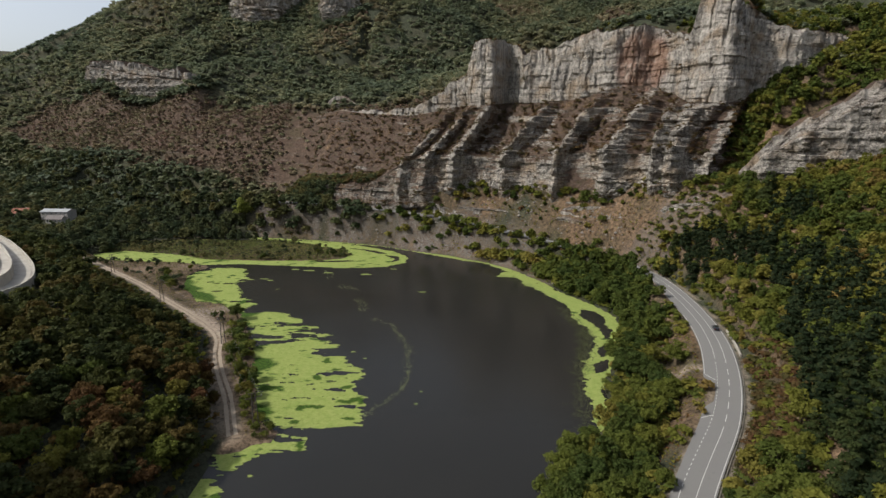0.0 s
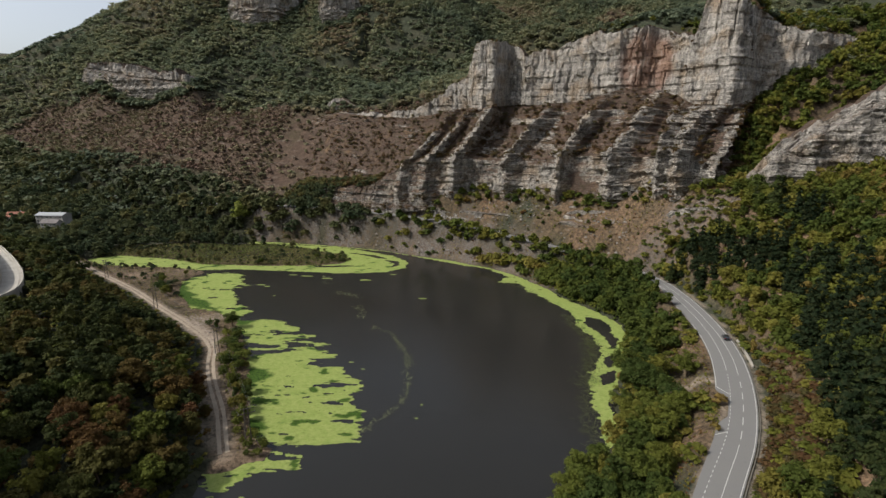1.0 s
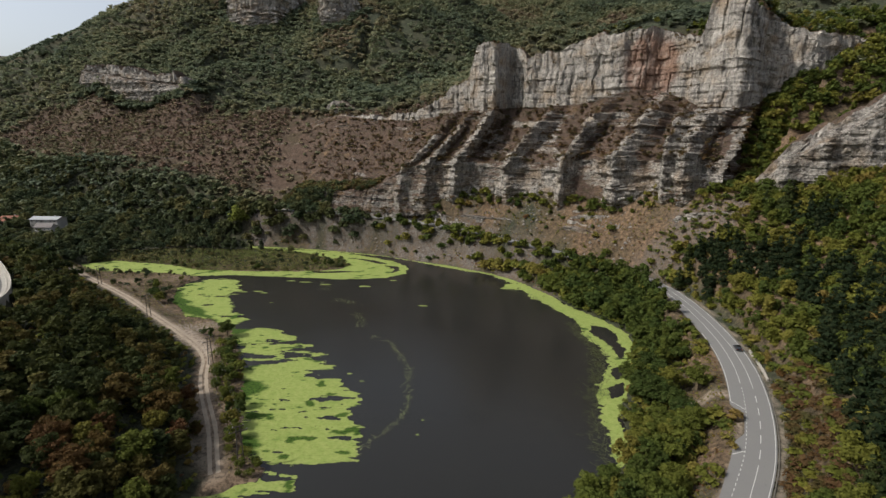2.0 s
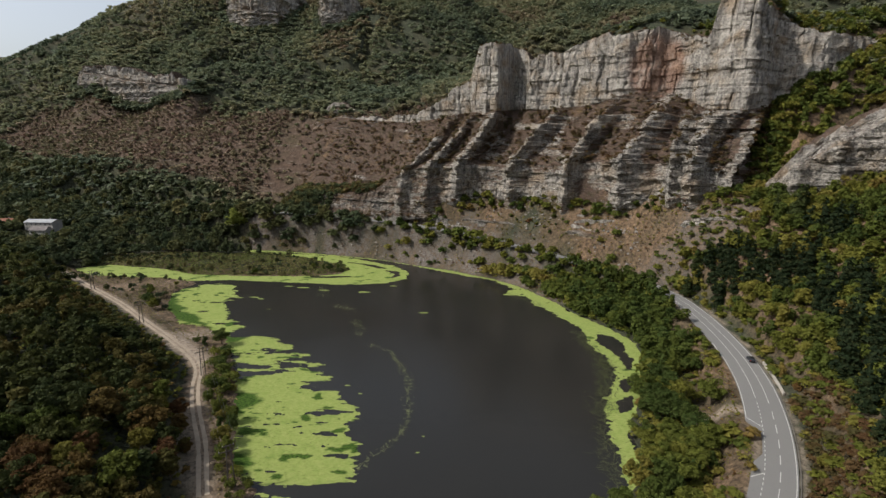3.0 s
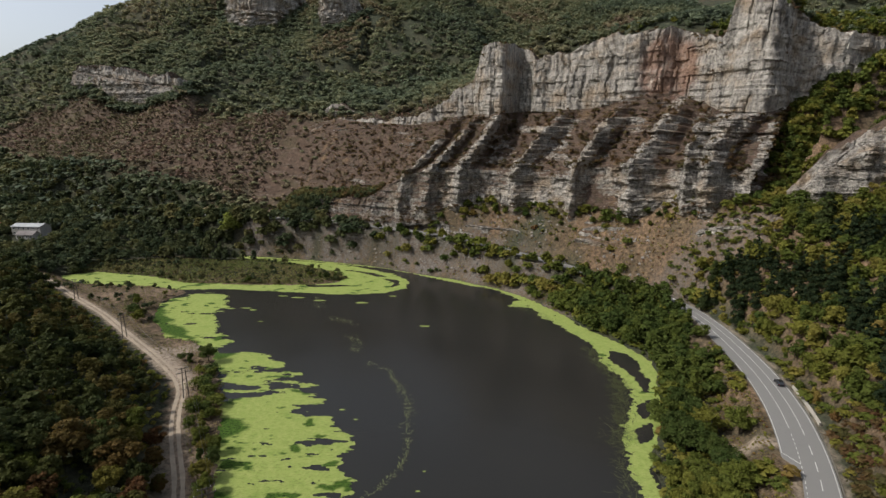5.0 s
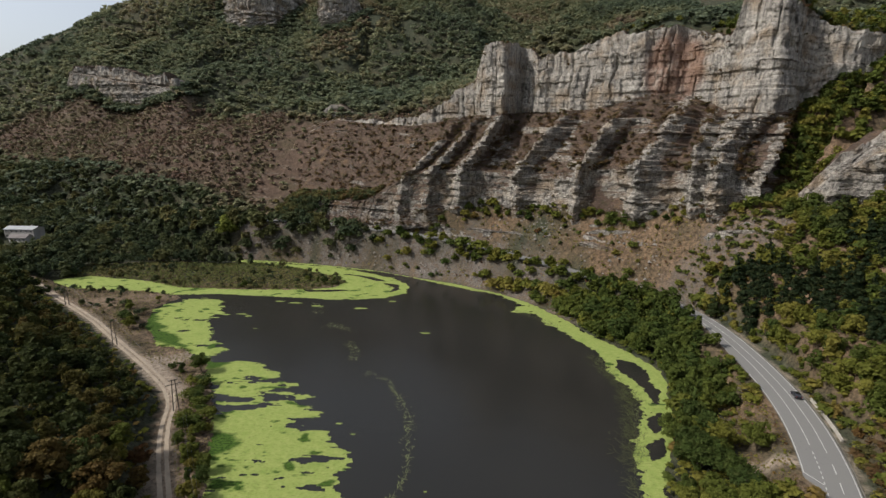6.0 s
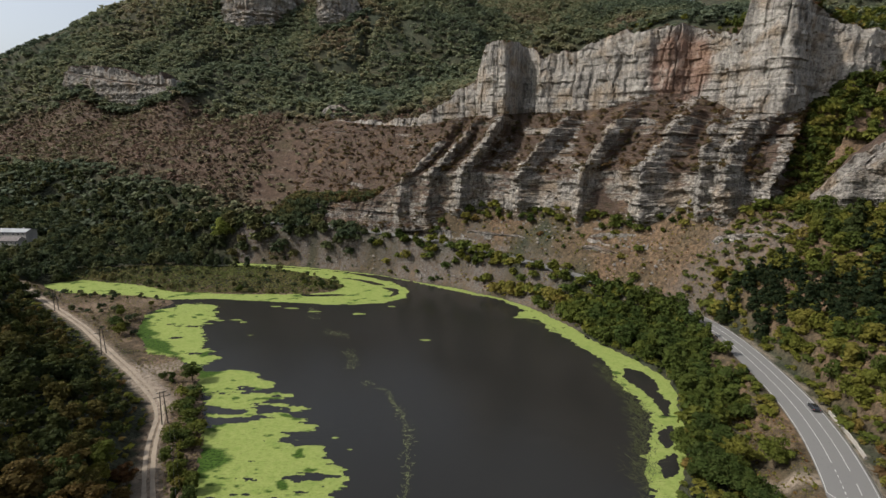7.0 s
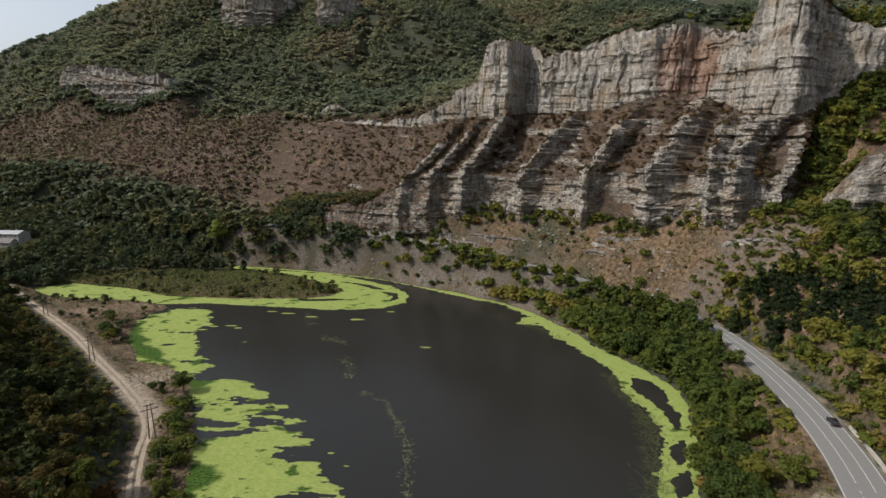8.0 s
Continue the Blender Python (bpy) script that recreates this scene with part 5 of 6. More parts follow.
# the 300 that stand nearest to the river's straight reach become trees of their own
reach = np.hypot(near_spots[:, 0] - 0, (near_spots[:, 1] - 60) * 0.75) + np.where(near_spots[:, 1] < 72, 400, 0) + np.where(near_spots[:, 3] < 3.6, 60, 0)
reach[-len(meadow_bushes):] = 0
order = np.argsort(reach)
own, rest = near_spots[order[:290]], near_spots[order[290:]]

def tree_kind(kind, i, material, label):
    """One tree at the origin, a metre high, to be copied."""
    root = new("tree")
    root.empty_display_size = 0.2
    v, f = crown(1900, lobes_of(kind, 200 + 7 * i), 0.034 if kind != "pine" else 0.027, 300 + i, hollow=0.4, three=True)
    leaves = mesh_from("crown", v, f, material)
    leaves.parent = root
    part("trunk", trunk_bm(kind, i), BARK, root, "brown bark")
    return tagged(root, label, "tree", "trees on the valley sides")


BROAD_TREES = [tree_kind("broad", i, LEAF_OWN, "bushy green broadleaf tree on the valley side") for i in range(5)]
# hillside trees, their shade painted into the leaf colour
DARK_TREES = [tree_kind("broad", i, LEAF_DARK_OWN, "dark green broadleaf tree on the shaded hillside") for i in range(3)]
TALL_TREES = [tree_kind("tall", i, LEAF_OWN, "slender green tree by the river bank") for i in range(2)]
PINES = [tree_kind("pine", i, NEEDLES_OWN, "dark green pine on the steep roadside slope") for i in range(2)]
bright = tree_kind("broad", 9, LEAF_BRIGHT, "tall bright yellow-green tree at the edge of the valley wood")
bright_z = float(ground(np.array([-152.0]), np.array([364.0]))[0])
bright.matrix_basis = pose(-152, 364, bright_z, 0, 0, 40) @ Matrix.Diagonal((19, 19, 18, 1))
for px_, py_, tall_ in ((140, 222, 16.5), (143.5, 224.5, 13.5), (136, 229.5, 11.5), (104, 232, 12.0), (109, 236, 12.5)):
    one = copy_thing(PINES[0], pose(0, 0, 0))
    one.matrix_basis = pose(px_, py_, float(ground(np.array([float(px_)]), np.array([float(py_)]))[0]), 0, 0, 40 * px_) @ Matrix.Diagonal((tall_, tall_, tall_, 1))
r = random.Random(12)
first = set()
for x, y, z, h, k in own:
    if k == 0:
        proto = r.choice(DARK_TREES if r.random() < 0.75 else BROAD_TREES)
    elif k == 2:
        in_row = min(to_line(np.array([x]), np.array([y]), PINE_ROW)[0][0] - 10, to_line(np.array([x]), np.array([y]), PINE_FRONT)[0][0] - 9) < 0
        proto = r.choice(PINES) if r.random() < (0.85 if in_row else 0.12) else r.choice(BROAD_TREES)
        h = h * 1.3 if proto in PINES else h
    else:
        proto = r.choice(TALL_TREES) if r.random() < 0.15 else r.choice(BROAD_TREES)
    wide = h * r.uniform(0.9, 1.3)
    m = pose(x, y, z, r.uniform(-4, 4), r.uniform(-4, 4), r.uniform(0, 360)) @ Matrix.Diagonal((wide, wide, h, 1))
    if proto.name not in first:
        first.add(proto.name)
        proto.matrix_world = m
        proto.matrix_basis = m
    else:
        copied = copy_thing(proto, pose(0, 0, 0))
        copied.matrix_basis = m

for k, name, label, mat, lo, hi in ((0, "wooded_hillside", "dense green and rusty broadleaf wood on the hillside, darkened as in shade", LEAF_FAR, 0.0, 0.68), (1, "bank_wood", "dense green trees and bushes along the river bank", LEAF, 0.0, 0.38), (2, "roadside_wood", "green and yellowing trees on the steep slope above the road", LEAF, 0.08, 0.78), (3, "waterside_bushes", "green bushes along the water's edge", LEAF, 0.05, 0.6)):
    sel = rest[rest[:, 4] == k][:, :4]
    back = (sel[:, 1] > 250) | (np.abs(sel[:, 0]) > 185)
    for rows_, leaves, leaf in ((sel[~back], 340, 0.066), (sel[back], 130, 0.10)):
        if len(rows_):
            wood(name, label, rows_, ["broad", "broad", "broad", "tall"] if k < 3 else ["broad", "shrub"], leaves, leaf, mat, 20 + k, even_tint(lo, hi, 0.35 if k != 1 else 0.2))

# undergrowth between the trees
for k, (x0, x1, y0, y1) in enumerate(((-215, -52, 60, 285), (36, 190, 62, 258))):
    x, y, r = scatter(x0, x1, y0, y1, 2.7, 50 + k)
    tx = np.interp(y, TRACK_LINE[::-1, 1], TRACK_LINE[::-1, 0])
    ok = open_ground(x, y, 0.2) & (np.abs(x) < 0.95 * y + 30) & ((x > 0) | (x < np.where(y < 112, -55, tx - 2.5)))
    if k:
        ok &= ~(((np.hypot(x - 77, (y - 149) * 0.62) < 8) & (fbm(x, y, 5, 2, 94) > -0.35)) | ((to_line(x, y, ROAD_LINE)[0] < 12) & (to_line(x, y, ROAD_LINE)[2] < 0) & (fbm(x, y, 7, 2, 95) > 0.1)))
    low = np.stack([x, y, ground(x, y), (0.9, 1.1)[k] + (1.5, 2.4)[k] * r.random(x.size) ** 1.3], 1)[ok]
    wood("undergrowth", "low mixed green and rusty undergrowth below the trees", low, ["shrub"], (30, 60)[k], (0.22, 0.18)[k], LEAF, 52 + k, even_tint(0.1, (0.95, 0.75)[k]))
x, y, r = scatter(66, 180, 62, 262, 4.3, 75)
grove = np.minimum(to_line(x, y, [(112, 229), (126, 196)])[0], np.hypot(x - 142, y - 207)) + 3 * fbm(x, y, 12, 2, 76)
grove = np.minimum(grove, np.minimum(to_line(x, y, PINE_ROW)[0] - 3, to_line(x, y, PINE_FRONT)[0] + 1) + 5 * fbm(x, y, 9, 2, 78))
ok = open_ground(x, y, 1) & (to_line(x, y, ROAD_LINE)[0] > 7) & (grove < 7.5)
pines = np.stack([x, y, ground(x, y), 9.0 + 4.5 * r.random(x.size)], 1)[ok]
wood("pine_group", "dark green pines on the upper wooded slope", pines, ["pine", "pine"], 520, 0.042, NEEDLES, 77, even_tint(0.0, 0.12, 0.05))

x, y, r = scatter(58, 106, 84, 152, 1.5, 87)
ok = open_ground(x, y, 1) & (to_line(x, y, ROAD_LINE)[0] > 5.6) & (to_line(x, y, ROAD_LINE)[2] > 0) & (to_line(x, y, RUST_LINE)[0] + 2.5 * fbm(x, y, 7, 2, 88) < 4.8)
rust = np.stack([x, y, ground(x, y), 1.1 + 2.0 * r.random(x.size) ** 1.5], 1)[ok]
wood("rust_scrub", "rust-brown dry bushes on the bank above the road", rust, ["shrub"], 60, 0.16, LEAF_DRY, 89, even_tint(0.0, 1.0, 0.4, 6))

# tall grass and reeds on the spit and the meadow's edge
x, y, r = scatter(-222, -44, 112, 348, 1.25, 56)
dw = signed(x, y, RIVER)
on_spit = inside(x, y, [(-60, 306), (-70, 290), (-150, 290), (-172, 303), (-222, 306), (-222, 330), (-140, 342), (-118, 350)])
on_meadow = (y < 286) & (x > np.interp(y, TRACK_LINE[::-1, 1], TRACK_LINE[::-1, 0]) + 3) & (to_line(x, y, TRACK_LINE)[0] > 2.2) & (x < -44) & (fbm(x, y, 12, 3, 96) > -0.3) & (to_line(x, y, [(-104, 194), (-86, 177)])[0] > 4)
ok = (dw > -0.5) & (on_spit | on_meadow)
reeds = np.stack([x, y, np.maximum(ground(x, y), 0), np.where(on_spit, 0.45, 0.2) + np.where(on_spit, 0.55, 0.3) * r.random(x.size)], 1)[ok]
x, y, r = scatter(44, 98, 92, 186, 0.9, 55)
dr, _, sd = to_line(x, y, ROAD_LINE)
ok = open_ground(x, y, 2) & (sd < 0) & (dr < 24) & (fbm(x, y, 6, 3, 93) > -0.25)
clearing_grass = np.stack([x, y, ground(x, y), 0.2 + 0.45 * r.random(x.size) ** 2], 1)[ok]
wood("dry_grass", "brown dry grass tufts in the clearing by the lay-by", clearing_grass, ["shrub"], 7, 0.5, LEAF, 54, even_tint(0.5, 1.0, 0.3, 8))
spit_reeds = inside(reeds[:, 0], reeds[:, 1], [(-60, 306), (-70, 288), (-150, 288), (-172, 301), (-222, 304), (-222, 332), (-140, 344), (-118, 352)])
wood("tall_grass", "tall green and olive grass on the low spit", reeds[spit_reeds], ["shrub"], 8, 0.55, LEAF_GRASS, 57, even_tint(0.0, 0.55, 0.4, 20))
wood("meadow_grass", "straw-coloured dry grass on the flat bank", reeds[~spit_reeds], ["shrub"], 8, 0.55, LEAF_GRASS, 58, even_tint(0.35, 1.0, 0.6, 14))

# valley floor wood behind the spit
x, y, r = scatter(-470, -95, 292, 432, 5.8, 9)
dw = signed(x, y, RIVER)
spit = inside(x, y, [(-62, 306), (-70, 290), (-150, 290), (-172, 303), (-215, 312), (-200, 322), (-140, 338), (-118, 346)])
ok = open_ground(x, y, 1.5) & ~((np.abs(x + 295) < 15) & (y > 346) & (y < 382)) & ~(spit & (r.random(x.size) > 0.10)) & ~((x > -205) & (x < -180) & (y < 318) & (y > 280))
ok &= ~((x > -112) & (y > 352)) & (signed(x, y, BROWN) > 7)
valley = np.stack([x, y, ground(x, y), 5.5 + 5.5 * r.random(x.size) ** 1.2], 1)[ok]
valley[:, 3] *= np.where(inside(valley[:, 0], valley[:, 1], [(-62, 306), (-70, 290), (-215, 300), (-215, 325), (-140, 340)]), 0.32, 1)
wood("valley_wood", "dark green wood on the flat valley floor", valley, ["broad", "broad", "tall"], 150, 0.095, LEAF_VALLEY, 30, even_tint(0.0, 0.5))

# slopes between the road and the rock, and the far bank
x, y, r = scatter(-215, 150, 215, 392, 3.4, 10)
df = to_line(x, y, FOOT_LINE)[0]
dr, _, sd = to_line(x, y, ROAD_LINE)
dw = signed(x, y, RIVER)
thick = np.where((sd < 0) & (x > 8), 1.0, np.where(sd < 0, 0.14, np.where((dr < 16) & (x > 34) & (y < 246), 0.95, 0.16)))
thick = np.where((df < 7), 0.85, thick) + 0.9 * fbm(x, y, 14, 3, 88)
thick = np.where((dr < 11) & (sd < 0), np.where(x < -62, 1.0, 0.92), thick)
thick = np.where((dw < 5), 0.5, thick)
ok = open_ground(x, y, 0.4) & (y > 232 + 0.0 * x) & (r.random(x.size) < thick)
talus_spots = np.stack([x, y, ground(x, y), 1.4 + 3.2 * r.random(x.size) ** 1.6 + np.where((x < -62) & (sd < 0) & (dr < 11), 5.0, 0) + np.where(((sd < 0) & ((dr < 12) | (x > 12))) | ((dr < 16) & (x > 34) & (y < 246)), 3.2, np.where(df < 9, 1.6, 0))], 1)[ok]
# bushes west of x = -50 get darker leaves to stand for shade
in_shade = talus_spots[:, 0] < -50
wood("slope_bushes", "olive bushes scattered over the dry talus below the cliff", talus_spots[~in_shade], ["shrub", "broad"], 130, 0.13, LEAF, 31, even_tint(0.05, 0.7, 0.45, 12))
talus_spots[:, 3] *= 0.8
wood("slope_bushes", "olive bushes along the road below the cliff, darkened as in shade", talus_spots[in_shade], ["shrub", "broad"], 130, 0.13, LEAF_VALLEY, 31, even_tint(0.0, 0.6, 0.4, 12))
x, y, r = scatter(-140, 134, 236, 376, 1.7, 73)
dr, _, sd = to_line(x, y, ROAD_LINE)
ok = open_ground(x, y, 1) & (dr > 5.6) & (to_line(x, y, FOOT_LINE)[0] < 60) & ~inside(x, y, SHORE_SPIT + [(-222, 330), (-160, 352)]) & (fbm(x, y, 8, 3, 74) > np.where((sd < 0) & (x < 40), 0.15, -0.25))
tufts = np.stack([x, y, ground(x, y), 0.35 + 0.7 * r.random(x.size) ** 2], 1)[ok]
wood("dry_tufts", "brown dry grass and low thorn tufts on the talus", tufts, ["shrub"], 9, 0.42, LEAF, 72, even_tint(0.55, 1.0, 0.35, 9))

# loose stones on the scree
r = np.random.default_rng(61)
n = 5200
x, y = r.uniform(-130, 95, n * 3), r.uniform(232, 372, n * 3)
dw, (dr, _, sd) = signed(x, y, RIVER), to_line(x, y, ROAD_LINE)
ok = (dw > 1.5) & (dr > 5.5) & ~inside(x, y, STRIP) & (dw < 70) & (to_line(x, y, FOOT_LINE)[0] < 60) & ~inside(x, y, SHORE_SPIT + [(-222, 330), (-160, 352)]) & (fbm(x, y, 9, 3, 62) > -0.1)
x, y = x[ok][:n], y[ok][:n]
corner = np.array([(-1, -0.7, -0.3), (0.9, -0.8, -0.3), (0.8, 0.9, -0.3), (-0.7, 0.8, -0.3), (0.1, 0.0, 0.75), (-0.5, 0.3, 0.55)])
tri_faces = np.array([(0, 1, 4), (1, 2, 4), (2, 3, 5), (2, 5, 4), (3, 0, 5), (0, 4, 5)])
size = 0.2 + 0.9 * r.random(len(x)) ** 5
turn = r.uniform(0, 6.28, len(x))
px = corner[None, :, 0] * np.cos(turn)[:, None] - corner[None, :, 1] * np.sin(turn)[:, None]
py = corner[None, :, 0] * np.sin(turn)[:, None] + corner[None, :, 1] * np.cos(turn)[:, None]
v = np.stack([px * size[:, None] + x[:, None], py * size[:, None] + y[:, None], corner[None, :, 2] * size[:, None] + ground(x, y)[:, None]], 2).reshape(-1, 3)
f = (tri_faces[None] + (np.arange(len(x)) * 6)[:, None, None]).reshape(-1, 3)
tagged(mesh_from("scree_stones", v, f, STONE), "loose grey limestone stones on the talus slope", "stones", kind="stuff")

# growth over the low end of the rock wall, and shrubs on its ledges
_, cx, cy, cz, csoil, czone, cq = cliff
r = np.random.default_rng(14)
weight = np.where((czone == 2), 0.25 + csoil, np.where(czone == 4, 2.2, np.where(czone == 0, 1.5, 0.04)))
low_edge = (czone == 2) & (np.roll(czone, 9, axis=0) == 1)
weight = np.where(low_edge, np.where(cq < 3.3, 5.0, 1.2), weight).ravel()
weight = np.where((cx - 145 - 0.62 * (cy - 262)).ravel() > 0, 0, weight)
pick = r.choice(cx.size, 4200, p=weight / weight.sum(), replace=False)
h = 0.7 + np.where(low_edge.ravel()[pick], 2.9, 2.3) * r.random(len(pick)) ** np.where(low_edge.ravel()[pick], 1.0, 2.0)
ledge = np.stack([cx.ravel()[pick], cy.ravel()[pick], cz.ravel()[pick] - 0.1, h], 1)
wood("ledge_scrub", "low brownish scrub on the ledges of the cliff", ledge, ["shrub", "shrub"], 34, 0.19, LEAF_DRY, 33, even_tint(0.0, 0.9, 0.3))
off_rock = cx - 141 - 0.62 * (cy - 262)
low_end = ((czone <= 1) & (cq + 0.9 * fbm(cx, cy, 18, 3, 89) < 1.9) & (cq > 0.1)).ravel().astype(float)
pick = r.choice(cx.size, 380, p=low_end / low_end.sum(), replace=False)
end_trees = np.stack([cx.ravel()[pick], cy.ravel()[pick], cz.ravel()[pick] - 0.3, 2.4 + 4.2 * r.random(len(pick))], 1)
wood("slope_wood", "dark green trees over the low end of the cliff", end_trees, ["broad", "shrub"], 80, 0.13, LEAF_VALLEY, 36, even_tint(0.0, 0.65, 0.4))
edge_w = ((czone == 2) & (np.roll(czone, 14, axis=0) == 1) & (cq < 3.25)).ravel().astype(float)
pick = r.choice(cx.size, 330, p=edge_w / edge_w.sum(), replace=False)
edge_bushes = np.stack([cx.ravel()[pick], cy.ravel()[pick], cz.ravel()[pick] - 1.2, 2.6 + 3.2 * r.random(len(pick))], 1)
wood("edge_bushes", "row of dark olive bushes along the lower step of the cliff", edge_bushes, ["broad", "shrub"], 90, 0.125, LEAF_VALLEY, 37, even_tint(0.1, 0.8, 0.3, 12))
end = ((off_rock > 0) & (czone != 3)).ravel().astype(float)
pick = r.choice(cx.size, 1150, p=end / end.sum(), replace=False)
edge = off_rock.ravel()[pick] < 9 + 5 * r.normal(size=len(pick))
gully_trees = np.stack([cx.ravel()[pick], cy.ravel()[pick], cz.ravel()[pick] - 0.2, np.where(edge, 0.9 + 1.8 * r.random(len(pick)), 2.6 + 3.6 * r.random(len(pick)))], 1)
wood("gully_wood", "green trees filling the gully beside the cliff", gully_trees[~edge], ["broad", "shrub", "tall"], 100, 0.125, LEAF, 34, even_tint(0.0, 0.55, 0.35))
wood("gully_scrub", "rusty scrub where the gully meets the cliff", gully_trees[edge], ["shrub"], 50, 0.19, LEAF_DRY, 35, even_tint(0.0, 1.0, 0.4, 12))

# mountain woods, far off, with haze mixed into their leaf colour
x, y, r = scatter(-760, 430, 295, 1250, 5.1, 11)
keep = (x < 0.0 * y + 420) & (x > -0.93 * y - 30) & (x < 0.62 * y + 40) & open_ground(x, y, 1)
keep &= ~((y < 385) & (x < 60)) & ~((y < 345) & (x < 165)) & ~((x > 250) & (y > 430) & (y < 800))
inb = signed(x, y, BROWN)
bn = fbm(x, y, 45, 4, 91)
dens = np.where(inb + 14 * bn < 0, 0.5, np.clip(1.0 + 1.6 * fbm(x, y, 60, 4, 99), 0.55, 1))
dens = np.where(y > 800, dens * 0.8, dens)
keep &= r.random(x.size) < dens
far_spots = np.stack([x, y, ground(x, y), (4.0 + 3.6 * r.random(x.size)) * np.where(y > 800, 1.4, 1) * np.where(inb < -4, 0.55, 1)], 1)[keep]


def hill_tint(sel, r):
    t = r.uniform(0.0, 0.35, len(sel)) + 0.85 * fbm(sel[:, 0], sel[:, 1], 130, 5, 92) + 0.28
    t = np.where(signed(sel[:, 0], sel[:, 1], BROWN) < 0, 0.55 + 0.45 * r.random(len(sel)), t)
    return np.clip(t, 0, 1)


near_rim = (far_spots[:, 1] < 480) & (far_spots[:, 0] > -120)
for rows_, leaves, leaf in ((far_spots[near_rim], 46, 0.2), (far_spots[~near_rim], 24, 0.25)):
    wood("mountain_wood", "olive and green scrub wood covering the mountainsides, paled as by haze", rows_, ["broad", "shrub", "shrub"], leaves, leaf, LEAF_HAZED, 35, hill_tint)

# thick wood on the slope below the bench
x, y, r = scatter(-520, -120, 390, 520, 5.0, 63)
ok = open_ground(x, y, 2) & (signed(x, y, BROWN) + 10 * fbm(x, y, 30, 3, 97) > 3) & (y < 500 - 0.28 * (x + 120)) & (x > -0.93 * y - 60) & ~((x < -170) & (y > 470 - 0.3 * (x + 170)))
near_bench = signed(x, y, BROWN)
ok &= (near_bench > 9) | (x < -300)
slope_spots = np.stack([x, y, ground(x, y), (5.0 + 4.0 * r.random(x.size)) * np.where((x > -300) & (near_bench < 30), 0.6, 1.0)], 1)[ok]
wood("slope_wood", "dense dark green wood on the slope below the dry bench", slope_spots, ["broad", "broad", "tall"], 80, 0.13, LEAF_VALLEY, 64, even_tint(0.0, 0.5))

# rusty scrub on the dry mountain bench
x, y, r = scatter(-580, 70, 355, 620, 2.3, 58)
ok = (signed(x, y, BROWN) + 12 * fbm(x, y, 30, 3, 97) < 4) & ~inside(x, y, STRIP) & (r.random(x.size) < 0.75 + 0.6 * fbm(x, y, 20, 3, 98))
dry_scrub = np.stack([x, y, ground(x, y), 1.1 + 1.7 * r.random(x.size) ** 2], 1)[ok]
wood("dry_scrub", "low rusty scrub on the dry mountain bench", dry_scrub, ["shrub"], 14, 0.36, LEAF_SCRUB, 59, even_tint(0.0, 1.0, 0.6, 40))

# trees along the feet of the far rock bands
r = np.random.default_rng(79)
foots = np.concatenate([dense([(p[0], p[1], p[2]) for p in rows_], 1.1) for rows_ in (LEFT_BAND, PEAK, PEAK, PEAK2, PEAK2)])
foots[:, 0] += r.normal(size=len(foots)) * 3
away = 1 + 7 * r.random(len(foots))
foots[:, 1] -= away
foots[:, 2] = np.maximum(ground(foots[:, 0], foots[:, 1]) - 0.4, foots[:, 2] - 4 - 0.9 * away)
band_trees = np.concatenate([foots, (4.0 + 5.0 * r.random(len(foots)))[:, None]], 1)
# same leaf colours, lightened for haze
wood("band_wood", "dark scrub and trees at the feet of the far rock bands", band_trees, ["broad", "shrub"], 30, 0.24, LEAF_HAZED, 80, even_tint(0.0, 0.5, 0.3, 40))


# ---- concrete terrace road on the hillside ----
def terrace_road():
    root = tagged(new("terrace_road"), "curved pale concrete road terrace with a parapet and retaining wall", "road terrace")
    line = soften(dense(TERRACE_LINE, 1.5), 3)

    def strip(name, left, right, lift, depth, label=""):
        ob = strip_mesh(name, line, left, right, lift, depth, CONCRETE, 2)
        ob.parent = root
        if label:
            ob["label"] = label
        return ob
    strip("deck", 0.0, 6.0, 0.0, 5.2, "pale worn concrete deck")
    strip("kerb", 0.9, 1.2, 0.18, 0.3)
    strip("retaining_wall", 6.0, 6.6, 3.9, 4.2, "tall concrete retaining wall")
    strip("upper_deck", 6.6, 22.5, 3.2, 3.2, "pale worn concrete deck")
    for off in (9.6, 11.2, 15.5):
        strip("low_wall", off, off + 0.45, 3.9, 0.8, "low weathered concrete wall")
    for piece in bits_of(line, 0.2, 3.8, 0.12):
        ob = strip_mesh("parapet_panel", piece, -0.25, 0.12, 0.85, 1.4, CONCRETE)
        ob.parent = root
    return root


terrace_road()

# ---- houses on the valley floor ----
PLASTER = plain("pale_plaster", (0.37, 0.355, 0.325), 0.85, 0.12, 0.7)
SHEET_ROOF = plain("pale_sheet_roof", (0.35, 0.36, 0.36), 0.55, 0.1, 0.5, 0.4)
TILE_ROOF = plain("red_tile_roof", (0.30, 0.13, 0.085), 0.85, 0.2, 1.5)
SLATE_ROOF = plain("grey_slab_roof", (0.19, 0.17, 0.16), 0.85, 0.2, 1.0)
GLASS = plain("dark_glass", (0.03, 0.034, 0.04), 0.08, 0.05, 1.0, 0.5)
FRAME_PAINT = plain("white_frame", (0.6, 0.6, 0.58), 0.5, 0.05, 2.0)


